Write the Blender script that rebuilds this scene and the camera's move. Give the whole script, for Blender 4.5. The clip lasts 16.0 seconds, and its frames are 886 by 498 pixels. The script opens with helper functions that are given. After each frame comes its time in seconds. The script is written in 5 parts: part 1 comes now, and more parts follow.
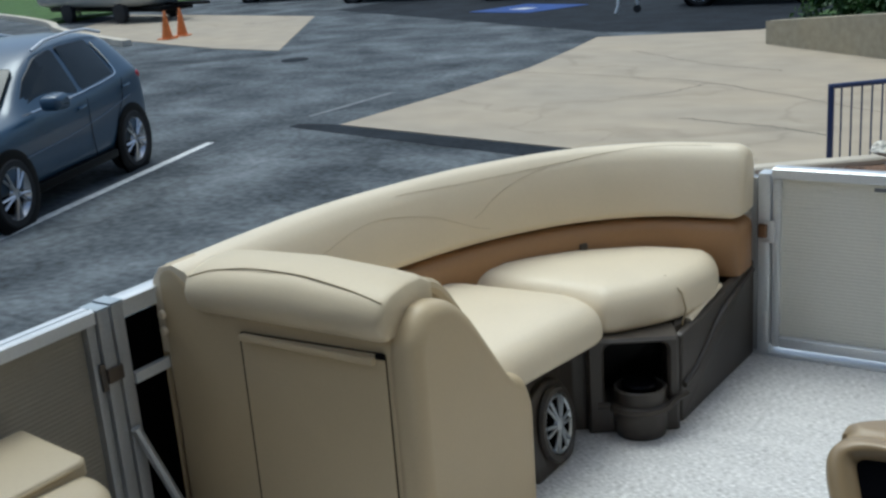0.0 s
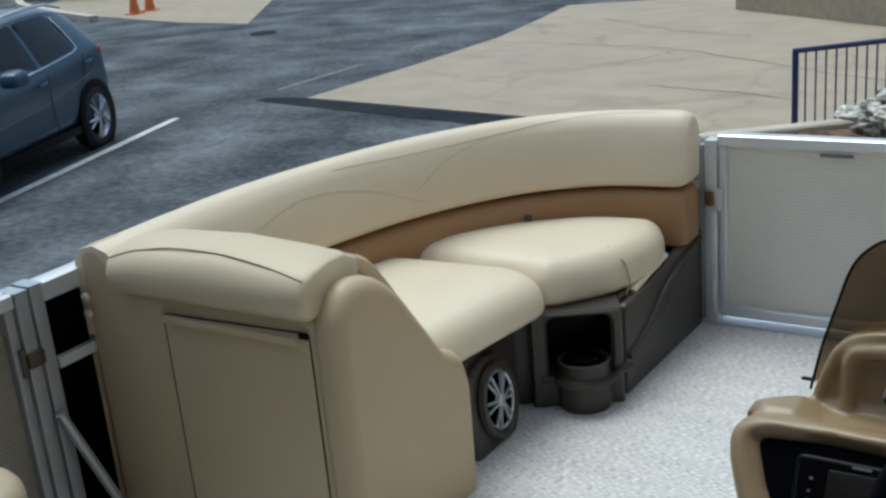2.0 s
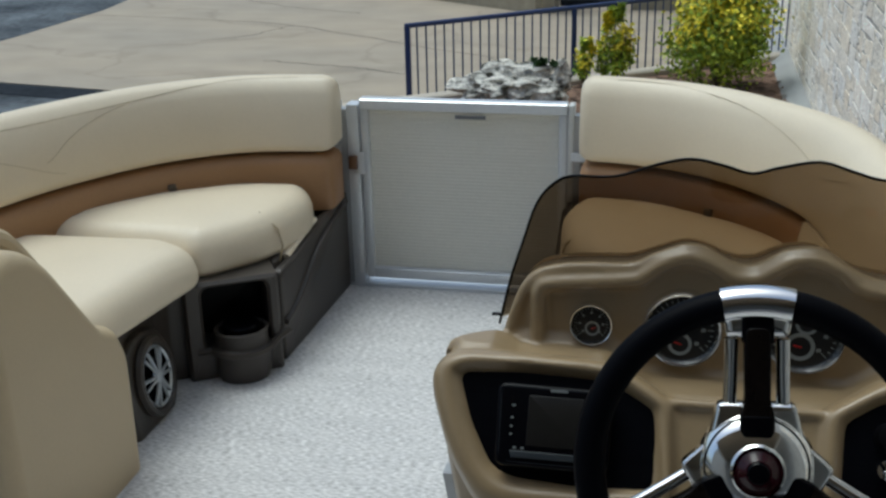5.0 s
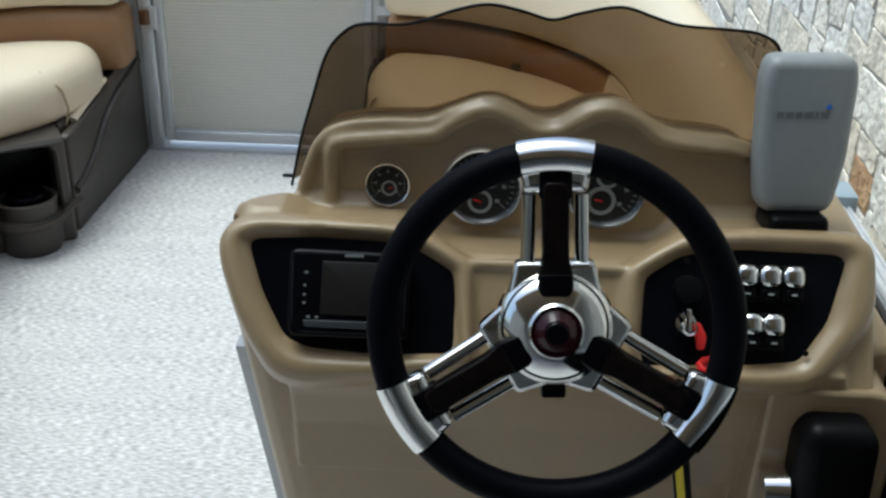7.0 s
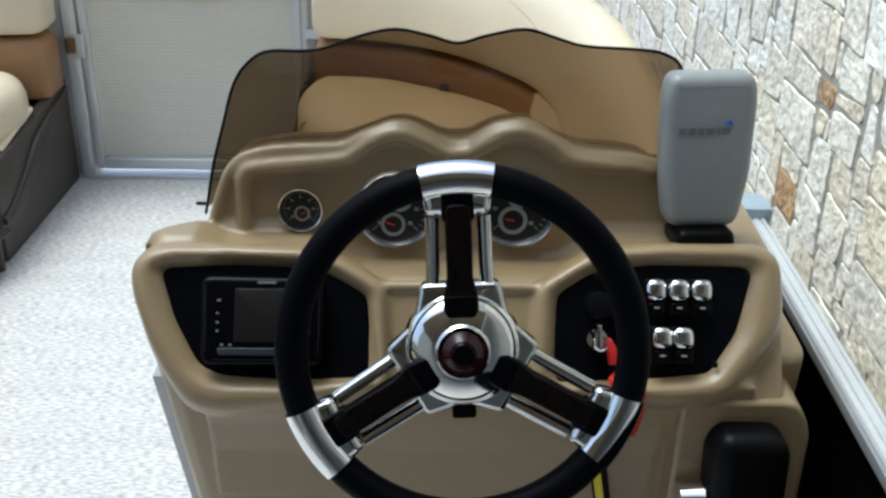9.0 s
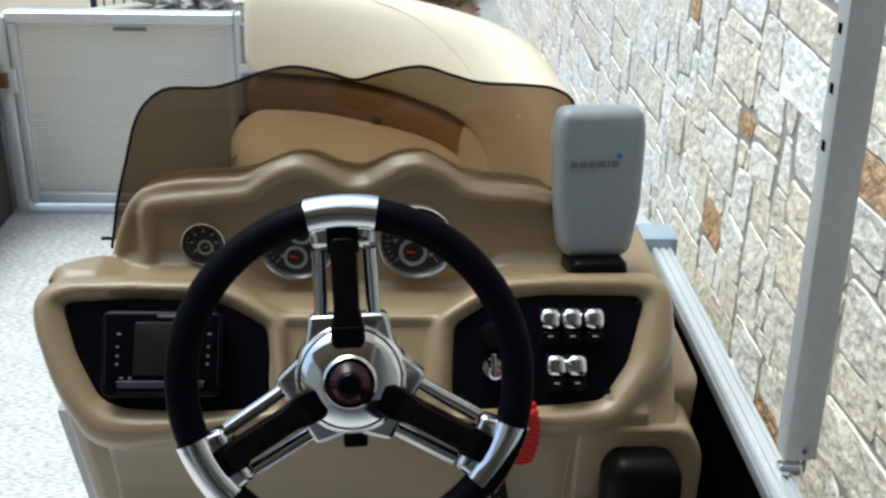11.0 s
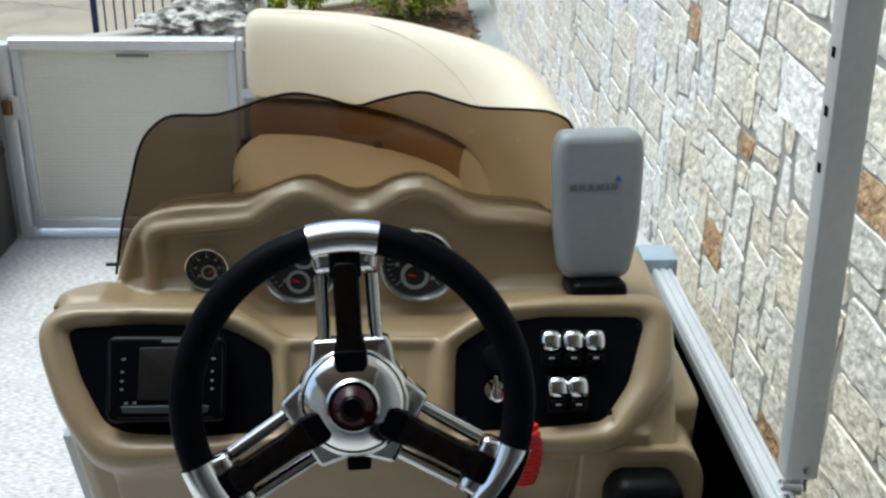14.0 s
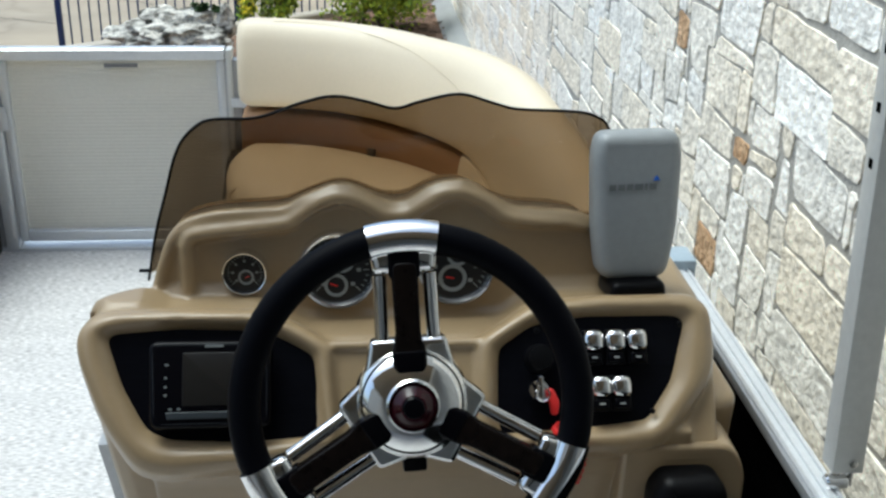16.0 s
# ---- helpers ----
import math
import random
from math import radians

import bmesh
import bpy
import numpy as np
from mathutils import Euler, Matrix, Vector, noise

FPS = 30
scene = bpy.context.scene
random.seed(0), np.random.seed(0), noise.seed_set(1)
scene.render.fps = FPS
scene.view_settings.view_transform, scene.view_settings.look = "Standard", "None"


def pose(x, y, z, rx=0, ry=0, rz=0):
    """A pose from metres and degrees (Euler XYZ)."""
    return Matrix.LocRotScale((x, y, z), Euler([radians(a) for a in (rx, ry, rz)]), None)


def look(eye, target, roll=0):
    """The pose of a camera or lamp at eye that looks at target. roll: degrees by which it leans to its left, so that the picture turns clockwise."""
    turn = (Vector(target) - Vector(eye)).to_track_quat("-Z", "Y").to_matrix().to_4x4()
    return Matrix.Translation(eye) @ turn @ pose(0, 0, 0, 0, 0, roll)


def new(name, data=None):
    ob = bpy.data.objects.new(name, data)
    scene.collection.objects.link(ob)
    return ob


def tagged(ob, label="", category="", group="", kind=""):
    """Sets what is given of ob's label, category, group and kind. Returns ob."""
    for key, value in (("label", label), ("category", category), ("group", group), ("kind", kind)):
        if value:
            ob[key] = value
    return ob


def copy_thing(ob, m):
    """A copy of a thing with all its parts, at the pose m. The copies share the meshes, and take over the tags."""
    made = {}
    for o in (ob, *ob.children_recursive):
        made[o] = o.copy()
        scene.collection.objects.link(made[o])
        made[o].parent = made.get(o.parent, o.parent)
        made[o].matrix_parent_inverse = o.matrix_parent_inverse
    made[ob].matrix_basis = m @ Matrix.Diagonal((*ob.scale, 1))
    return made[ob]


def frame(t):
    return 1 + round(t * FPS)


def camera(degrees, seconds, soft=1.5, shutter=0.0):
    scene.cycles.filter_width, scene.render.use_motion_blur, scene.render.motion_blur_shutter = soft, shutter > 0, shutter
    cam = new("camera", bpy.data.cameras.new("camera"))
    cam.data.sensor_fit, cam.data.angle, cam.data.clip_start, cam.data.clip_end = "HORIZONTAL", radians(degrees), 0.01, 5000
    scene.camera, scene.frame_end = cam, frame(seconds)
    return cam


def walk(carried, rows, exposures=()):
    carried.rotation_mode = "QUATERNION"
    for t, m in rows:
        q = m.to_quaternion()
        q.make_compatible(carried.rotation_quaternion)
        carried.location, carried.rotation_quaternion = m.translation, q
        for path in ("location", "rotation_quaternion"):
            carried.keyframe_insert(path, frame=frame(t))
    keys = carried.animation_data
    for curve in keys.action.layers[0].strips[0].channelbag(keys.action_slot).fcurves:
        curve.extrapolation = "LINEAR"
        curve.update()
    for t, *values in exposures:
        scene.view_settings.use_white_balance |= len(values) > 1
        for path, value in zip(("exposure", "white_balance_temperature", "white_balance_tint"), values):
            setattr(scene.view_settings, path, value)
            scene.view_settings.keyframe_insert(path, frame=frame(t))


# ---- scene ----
cam = camera(43.3, 16.0, soft=2.6)
PATH = [
    (0, (0.221, 0.17, 1.423), (-0.85, 1.757, 0.844), -4.4),
    (0.5, (0.254, 0.24, 1.41), (-0.804, 1.833, 0.823), -3.9),
    (1, (0.275, 0.262, 1.406), (-0.787, 1.847, 0.807), -5.0),
    (1.5, (0.28, 0.279, 1.399), (-0.748, 1.874, 0.768), -5.1),
    (2, (0.281, 0.28, 1.402), (-0.754, 1.871, 0.772), -5.2),
    (2.5, (0.275, 0.277, 1.395), (-0.732, 1.879, 0.747), -4.5),
    (3, (0.227, 0.266, 1.395), (-0.681, 1.922, 0.738), -3.3),
    (3.5, (0.179, 0.248, 1.397), (-0.633, 1.959, 0.757), -2.7),
    (4, (0.154, 0.23, 1.397), (-0.537, 2.002, 0.777), -1.8),
    (4.5, (0.159, 0.23, 1.39), (-0.418, 2.034, 0.75), -1.3),
    (5, (0.184, 0.261, 1.362), (-0.221, 2.089, 0.66), -1.3),
    (7.5, (0.204, 0.345, 1.325), (0.141, 2.109, 0.384), 1.5),
    (8, (0.207, 0.343, 1.333), (0.151, 2.114, 0.407), 1.3),
    (8.5, (0.227, 0.338, 1.338), (0.209, 2.129, 0.448), 0.9),
    (9, (0.245, 0.34, 1.333), (0.26, 2.127, 0.436), 0.9),
    (11.5, (0.317, 0.31, 1.358), (0.41, 2.139, 0.553), 1.3),
    (12, (0.317, 0.308, 1.368), (0.41, 2.155, 0.608), 1.2),
    (12.5, (0.316, 0.308, 1.368), (0.408, 2.159, 0.616), 1.1),
    (13, (0.319, 0.315, 1.362), (0.435, 2.155, 0.587), 1.1),
    (13.5, (0.315, 0.314, 1.353), (0.418, 2.138, 0.538), 1.6),
    (14, (0.313, 0.306, 1.354), (0.397, 2.132, 0.542), 0.8),
    (14.5, (0.307, 0.307, 1.34), (0.408, 2.129, 0.522), -0.1),
    (15, (0.263, 0.306, 1.331), (0.355, 2.126, 0.507), 1.1),
    (15.5, (0.226, 0.307, 1.35), (0.323, 2.142, 0.559), 1.4),
    (16, (0.221, 0.306, 1.342), (0.376, 2.136, 0.551), 1.0),
]
walk(cam, [(t, look(eye, target, roll)) for t, eye, target, roll in PATH],
     exposures=[(t, e, 5640 if t < 6 else 5660, -4) for t, e in ((0, -0.52), (4, -0.57), (5, -0.72), (7.5, -0.13), (9, -0.03), (11.5, 0.04), (13, -0.13), (14, -0.06), (15.5, 0.05), (16, -0.03))])

# ---- world and light: bright overcast day ----
world = bpy.data.worlds.new("overcast_sky")
scene.world = world
world.use_nodes = True
wn = world.node_tree
sky = wn.nodes.new("ShaderNodeTexSky")
sky.sky_type = "NISHITA"
sky.sun_disc = False
sky.sun_elevation, sky.sun_rotation = radians(70), radians(-61)
sky.air_density, sky.dust_density = 0.75, 5.0
wn.links.new(sky.outputs[0], wn.nodes["Background"].inputs[0])
wn.nodes["Background"].inputs[1].default_value = 0.227
sun = new("sun", bpy.data.lights.new("sun", "SUN"))
sun.data.energy, sun.data.angle, sun.data.color = 1.6, radians(34), (1.0, 0.97, 0.92)
sun.matrix_world = look((-4.7, 2.6, 15), (0, 0, 0))


# ---- materials ----
def surf(name, base, rough=0.6, metal=0.0, var=0.10, scale=6.0, fine=0.05, fscale=120.0, bump=0.05, bscale=300.0,
         coat=0.0, tint=None, island=0.0, rand=0.0, bdist=0.002, stretch=None, spec=0.5, contrast=0.0):
    m = bpy.data.materials.new(name)
    m.use_nodes = True
    nt = m.node_tree
    b = nt.nodes["Principled BSDF"]
    b.inputs["Roughness"].default_value, b.inputs["Metallic"].default_value = rough, metal
    b.inputs["Coat Weight"].default_value, b.inputs["Specular IOR Level"].default_value = coat, spec
    co = nt.nodes.new("ShaderNodeTexCoord")
    src = co.outputs["Object"]
    if stretch:
        mp = nt.nodes.new("ShaderNodeMapping")
        mp.inputs["Scale"].default_value = stretch
        nt.links.new(src, mp.inputs[0])
        src = mp.outputs[0]

    def noise_tex(s, detail=4):
        n = nt.nodes.new("ShaderNodeTexNoise")
        n.inputs["Scale"].default_value, n.inputs["Detail"].default_value = s, detail
        nt.links.new(src, n.inputs["Vector"])
        return n.outputs[0]

    def math_node(op, a, c):
        k = nt.nodes.new("ShaderNodeMath")
        k.operation = op
        for i, v in enumerate((a, c)):
            if isinstance(v, (int, float)):
                k.inputs[i].default_value = v
            else:
                nt.links.new(v, k.inputs[i])
        return k.outputs[0]
    big, small = noise_tex(scale), noise_tex(fscale, 6)
    if contrast:
        ramp = nt.nodes.new("ShaderNodeMapRange")
        ramp.inputs["From Min"].default_value, ramp.inputs["From Max"].default_value = 0.5 - contrast, 0.5 + contrast
        nt.links.new(big, ramp.inputs["Value"])
        big = ramp.outputs[0]
    f = math_node("ADD", math_node("MULTIPLY", math_node("SUBTRACT", big, 0.5), 2 * var * 2),
                  math_node("MULTIPLY", math_node("SUBTRACT", small, 0.5), 2 * fine * 2))
    f = math_node("ADD", f, 1.0)
    if island or rand:
        if island:
            g = nt.nodes.new("ShaderNodeNewGeometry")
            r = g.outputs["Random Per Island"]
        else:
            g = nt.nodes.new("ShaderNodeObjectInfo")
            r = g.outputs["Random"]
        f = math_node("ADD", f, math_node("MULTIPLY", math_node("SUBTRACT", r, 0.5), 2 * (island or rand)))
    mix = nt.nodes.new("ShaderNodeMix")
    mix.data_type = "RGBA"
    mix.inputs["A"].default_value = (*base, 1)
    mix.inputs["B"].default_value = (*(tint or base), 1)
    if island or rand:
        h = math_node("FRACT", math_node("MULTIPLY", r, 7.31), 0.0)
        nt.links.new(h, mix.inputs["Factor"])
    else:
        nt.links.new(big, mix.inputs["Factor"])
    sc = nt.nodes.new("ShaderNodeVectorMath")
    sc.operation = "SCALE"
    nt.links.new(mix.outputs["Result"], sc.inputs[0])
    nt.links.new(f, sc.inputs["Scale"])
    nt.links.new(sc.outputs[0], b.inputs["Base Color"])
    if bump:
        bp = nt.nodes.new("ShaderNodeBump")
        bp.inputs["Strength"].default_value, bp.inputs["Distance"].default_value = bump, bdist
        nt.links.new(noise_tex(bscale, 5), bp.inputs["Height"])
        nt.links.new(bp.outputs[0], b.inputs["Normal"])
    return m


VINYL = surf("cream_vinyl", (0.68, 0.59, 0.44), 0.42, var=0.03, scale=3, fine=0.02, bump=0.12, bscale=500, tint=(0.73, 0.64, 0.485))
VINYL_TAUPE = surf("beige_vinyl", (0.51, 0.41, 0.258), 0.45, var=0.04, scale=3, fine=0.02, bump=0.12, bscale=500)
VINYL_TAN = surf("tan_vinyl", (0.33, 0.185, 0.085), 0.45, var=0.06, scale=4, fine=0.04, bump=0.15, bscale=400)
PIPING = surf("piping", (0.37, 0.295, 0.18), 0.5)
GAP = surf("gap_shade_brown", (0.06, 0.045, 0.028), 0.8, spec=0.1, bump=0)
SEAM = surf("seam_thread", (0.53, 0.45, 0.31), 0.7)
# bolster's beige lightened: light from above put into the colour
VINYL_TOP = surf("lit_beige_vinyl", (0.575, 0.485, 0.335), 0.45, var=0.04, scale=3, fine=0.02, bump=0.12, bscale=500)
# the aft seat's shade is mixed into this darker beige
VINYL_AFT = surf("shaded_beige_vinyl", (0.40, 0.335, 0.23), 0.5, var=0.04, scale=3, fine=0.02, bump=0.12, bscale=500)
PLASTIC = surf("brown_plastic", (0.046, 0.038, 0.031), 0.42, var=0.08, scale=8, bump=0.15, bscale=700)
BLACK = surf("black_plastic", (0.0025, 0.0025, 0.003), 0.4, spec=0.10, var=0.1, bump=0.05)
GLOSS = surf("gloss_black", (0.002, 0.002, 0.003), 0.2, var=0.1, bump=0.0, coat=0.0, spec=0.08)
SCREEN = surf("display_glass", (0.014, 0.013, 0.012), 0.2, var=0.05, bump=0.0, spec=0.15)
PANEL = surf("dash_panel_black", (0.0028, 0.003, 0.0045), 0.25, spec=0.06, var=0.25, scale=30, stretch=(1, 8, 8), bump=0.03)
RUBBER = surf("wheel_rubber", (0.0018, 0.002, 0.0035), 0.5, spec=0.04, var=0.1, bump=0.1, bscale=900)
BEZEL = surf("satin_chrome", (0.66, 0.67, 0.68), 0.24, 0.75, var=0.02, fine=0.01, bump=0.0)
CHROME = surf("chrome", (0.80, 0.80, 0.80), 0.06, 1.0, var=0.02, fine=0.01, bump=0.0)
ALU = surf("aluminium", (0.66, 0.68, 0.70), 0.34, 0.4, var=0.05, fine=0.05, bump=0.03, bscale=200, stretch=(1, 1, 1))
# ALU darkened: shade on port frames, stile and rail side is in the colour
ALU_DULL_SHADED = surf("dull_shaded_aluminium", (0.40, 0.41, 0.42), 0.4, 0.5, var=0.06, fine=0.05, bump=0.03, bscale=200)
ALU_PAINT = surf("grey_powder_coat", (0.60, 0.60, 0.57), 0.45, 0.15, var=0.05, bump=0.03)
FENCE_PANEL = surf("grey_fence_panel", (0.74, 0.72, 0.64), 0.45, 0.0, var=0.05, scale=2, fine=0.03, bump=0.04, bscale=150)
# black cone colour; in gaps, holes and wells it is shade as colour
DARK = surf("black_and_gap_shade", (0.0012, 0.0012, 0.0012), 0.9, spec=0.02, bump=0)
GEL = surf("tan_gelcoat", (0.283, 0.206, 0.114), 0.38, var=0.05, scale=5, fine=0.03, bump=0.10, bscale=600, coat=0.18)
CARPET = surf("grey_marine_carpet", (0.56, 0.555, 0.555), 0.95, var=0.06, scale=9, fine=0.55, fscale=120, stretch=(0.5, 2.0, 1), bump=0.5, bscale=240, bdist=0.003, tint=(0.60, 0.59, 0.58))
GREY_CASE = surf("grey_case", (0.27, 0.285, 0.288), 0.4, var=0.03, bump=0.06, bscale=900)
INK = surf("dark_print", (0.14, 0.15, 0.155), 0.5, bump=0)
BLUE_INK = surf("blue_print", (0.02, 0.12, 0.55), 0.5, bump=0)
WHITE_INK = surf("pale_print", (0.36, 0.37, 0.37), 0.5, bump=0)
RED = surf("red_plastic", (0.55, 0.015, 0.015), 0.4, bump=0)
YELLOW = surf("yellow_tag", (0.75, 0.60, 0.02), 0.5, bump=0)
WINE = surf("wine_cap", (0.024, 0.003, 0.006), 0.15, bump=0, coat=0.1, spec=0.3)
WOOD = surf("dark_burl_insert", (0.005, 0.0035, 0.003), 0.25, var=0.5, scale=60, fine=0.2, bump=0, coat=0.0, spec=0.12)
DIAL = surf("gauge_face", (0.012, 0.013, 0.014), 0.3, spec=0.3, bump=0)
CONE_GREY = surf("speaker_silver", (0.50, 0.53, 0.56), 0.32, 0.7, bump=0)

ASPHALT = surf("asphalt", (0.046, 0.055, 0.065), 0.9, var=0.22, scale=0.75, fine=0.45, fscale=11.0, contrast=0.28, spec=0.15, bump=0.5, bscale=60, bdist=0.01, tint=(0.130, 0.142, 0.152), stretch=(1.0, 1.15, 1))
SEALED = surf("sealed_asphalt", (0.018, 0.022, 0.028), 0.85, spec=0.1, var=0.4, scale=1.5, fine=0.4, fscale=14, bump=0.3, bscale=60)
CONCRETE = surf("worn_concrete", (0.405, 0.355, 0.285), 0.9, var=0.09, scale=0.42, fine=0.10, fscale=1.7, contrast=0.26, spec=0.2, bump=0.3, bscale=50, tint=(0.335, 0.280, 0.208), stretch=(0.8, 1.3, 1))
CONCRETE_D = surf("stained_concrete", (0.42, 0.385, 0.30), 0.9, var=0.22, scale=1.1, fine=0.15, fscale=9, bump=0.4, bscale=40, tint=(0.27, 0.225, 0.14))
# building wall beyond the lot: the recess's shade is put into this stained brown
SHADED_WALL = surf("shaded_concrete", (0.06, 0.052, 0.033), 0.9, var=0.3, scale=1.4, fine=0.2, fscale=9, bump=0.4, bscale=40, tint=(0.15, 0.125, 0.08))
PALE = surf("fill_wall_plaster", (0.38, 0.36, 0.33), 0.9, var=0.05, scale=1)
STUCCO = surf("foundation_concrete", (0.34, 0.345, 0.335), 0.9, var=0.12, scale=2, fine=0.08, bump=0.3, bscale=60)
MORTAR = surf("grey_mortar", (0.40, 0.385, 0.35), 0.95, var=0.15, scale=6, fine=0.15, bump=0.6, bscale=90, bdist=0.006)
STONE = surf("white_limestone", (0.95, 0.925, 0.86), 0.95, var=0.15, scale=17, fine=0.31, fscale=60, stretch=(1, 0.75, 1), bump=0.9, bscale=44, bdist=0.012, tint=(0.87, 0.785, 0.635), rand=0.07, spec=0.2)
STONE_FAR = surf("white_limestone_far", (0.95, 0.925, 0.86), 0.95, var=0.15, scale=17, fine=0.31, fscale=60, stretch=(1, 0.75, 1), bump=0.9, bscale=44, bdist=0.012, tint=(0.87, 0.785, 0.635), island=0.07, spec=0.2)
STONE_RUST = surf("rust_limestone", (0.50, 0.27, 0.12), 0.85, var=0.35, scale=14, fine=0.25, fscale=50, bump=1.0, bscale=40, bdist=0.02, tint=(0.62, 0.45, 0.28))
MULCH = surf("brown_mulch", (0.25, 0.155, 0.105), 0.95, var=0.3, scale=6, fine=0.4, fscale=40, bump=1.0, bscale=40, bdist=0.03)
KERB = surf("pale_kerb", (0.52, 0.47, 0.39), 0.9, var=0.12, scale=3, fine=0.1, bump=0.3, bscale=60)
BLUE = surf("blue_fence_paint", (0.012, 0.030, 0.11), 0.4, var=0.15, bump=0.05)
ROCK = surf("weathered_limestone", (0.76, 0.73, 0.65), 0.9, var=0.06, scale=8.5, fine=0.3, fscale=45, bump=1.0, bscale=30, bdist=0.03, contrast=0.10, tint=(0.075, 0.072, 0.06))
ROCK.node_tree.nodes["Map Range"].inputs["From Min"].default_value = 0.42
ROCK.node_tree.nodes["Map Range"].inputs["From Max"].default_value = 0.62
LEAF = surf("green_leaf", (0.16, 0.28, 0.02), 0.55, var=0.1, bump=0, tint=(0.48, 0.54, 0.04), island=0.35)
LEAF_Y = surf("golden_leaf", (0.56, 0.55, 0.03), 0.55, var=0.1, bump=0, tint=(0.93, 0.76, 0.03), island=0.25)
LEAF_D = surf("dark_leaf", (0.035, 0.085, 0.02), 0.6, var=0.1, bump=0, tint=(0.06, 0.12, 0.03), island=0.35)
BARK = surf("bark", (0.12, 0.09, 0.06), 0.9, bump=0.6, bscale=60)
FAINT = surf("faint_paint", (0.155, 0.165, 0.175), 0.9, var=0.3, scale=8, fine=0.4, fscale=15)
LINE = surf("worn_white_paint", (0.55, 0.56, 0.56), 0.8, var=0.2, scale=8, fine=0.3, fscale=20)
BLUE_PAVE = surf("blue_pavement_paint", (0.008, 0.05, 0.22), 0.8, var=0.2, scale=4)
GRASS = surf("grass", (0.06, 0.12, 0.025), 0.95, var=0.3, scale=2, fine=0.4, fscale=20, bump=1, bscale=40, bdist=0.03)
ORANGE = surf("orange_plastic", (0.62, 0.17, 0.03), 0.5, var=0.15, scale=12)
CAR = surf("blue_grey_car_paint", (0.034, 0.070, 0.118), 0.30, 0.1, var=0.02, fine=0.01, bump=0, coat=0.25)
CAR_DARK = surf("dark_car_paint", (0.02, 0.022, 0.026), 0.25, 0.2, var=0.02, bump=0, coat=0.6)
GLASS_DARK = surf("tinted_car_glass", (0.012, 0.017, 0.020), 0.06, 0.0, var=0.02, bump=0, coat=0.0, spec=0.3)
TYRE = surf("tyre", (0.015, 0.015, 0.016), 0.8, bump=0.2)
RIM = surf("alloy", (0.55, 0.56, 0.58), 0.25, 0.9, bump=0)
TAIL = surf("tail_lamp", (0.45, 0.01, 0.02), 0.15, bump=0, coat=0.6)
SILVER = surf("silver_hull", (0.40, 0.40, 0.38), 0.4, 0.3, var=0.1, scale=1)


def tinted_screen():
    m = bpy.data.materials.new("smoked_acrylic")
    m.use_nodes = True
    nt = m.node_tree
    nt.nodes.remove(nt.nodes["Principled BSDF"])
    tr = nt.nodes.new("ShaderNodeBsdfTransparent")
    tr.inputs[0].default_value = (0.46, 0.395, 0.315, 1)
    gl = nt.nodes.new("ShaderNodeBsdfGlossy")
    gl.inputs["Roughness"].default_value = 0.03
    fr = nt.nodes.new("ShaderNodeFresnel")
    fr.inputs[0].default_value = 1.22
    mx = nt.nodes.new("ShaderNodeMixShader")
    nt.links.new(fr.outputs[0], mx.inputs[0])
    nt.links.new(tr.outputs[0], mx.inputs[1])
    nt.links.new(gl.outputs[0], mx.inputs[2])
    nt.links.new(mx.outputs[0], nt.nodes["Material Output"].inputs[0])
    return m


SMOKED = tinted_screen()


def add_cracks(m, scale, width, depth, bend):
    """Thin dark cracks and stains along distorted cell borders."""
    nt = m.node_tree
    b = nt.nodes["Principled BSDF"]
    src = b.inputs["Base Color"].links[0].from_socket
    co = nt.nodes.new("ShaderNodeTexCoord")
    nz = nt.nodes.new("ShaderNodeTexNoise")
    nz.inputs["Scale"].default_value, nz.inputs["Detail"].default_value = scale * 2.2, 5
    nt.links.new(co.outputs["Object"], nz.inputs["Vector"])
    mv = nt.nodes.new("ShaderNodeVectorMath")
    mv.operation = "MULTIPLY_ADD"
    mv.inputs[1].default_value = (bend, bend, 0)
    nt.links.new(nz.outputs["Color"], mv.inputs[0])
    nt.links.new(co.outputs["Object"], mv.inputs[2])
    vo = nt.nodes.new("ShaderNodeTexVoronoi")
    vo.feature = "DISTANCE_TO_EDGE"
    vo.inputs["Scale"].default_value = scale
    nt.links.new(mv.outputs[0], vo.inputs["Vector"])
    mr = nt.nodes.new("ShaderNodeMapRange")
    mr.inputs["From Max"].default_value = width
    mr.inputs["To Min"].default_value = 1 - depth
    nt.links.new(vo.outputs["Distance"], mr.inputs["Value"])
    sc = nt.nodes.new("ShaderNodeVectorMath")
    sc.operation = "SCALE"
    nt.links.new(src, sc.inputs[0])
    nt.links.new(mr.outputs[0], sc.inputs["Scale"])
    nt.links.new(sc.outputs[0], b.inputs["Base Color"])


add_cracks(CONCRETE, 0.17, 0.012, 0.14, 5.0)
add_cracks(ASPHALT, 0.25, 0.02, 0.25, 3.0)


# ---- mesh helpers ----
def thing(name, label, category, at=(0, 0, 0), group="", kind=""):
    e = new(name)
    e.empty_display_size = 0.1
    e.location = at
    return tagged(e, label, category, group, kind)


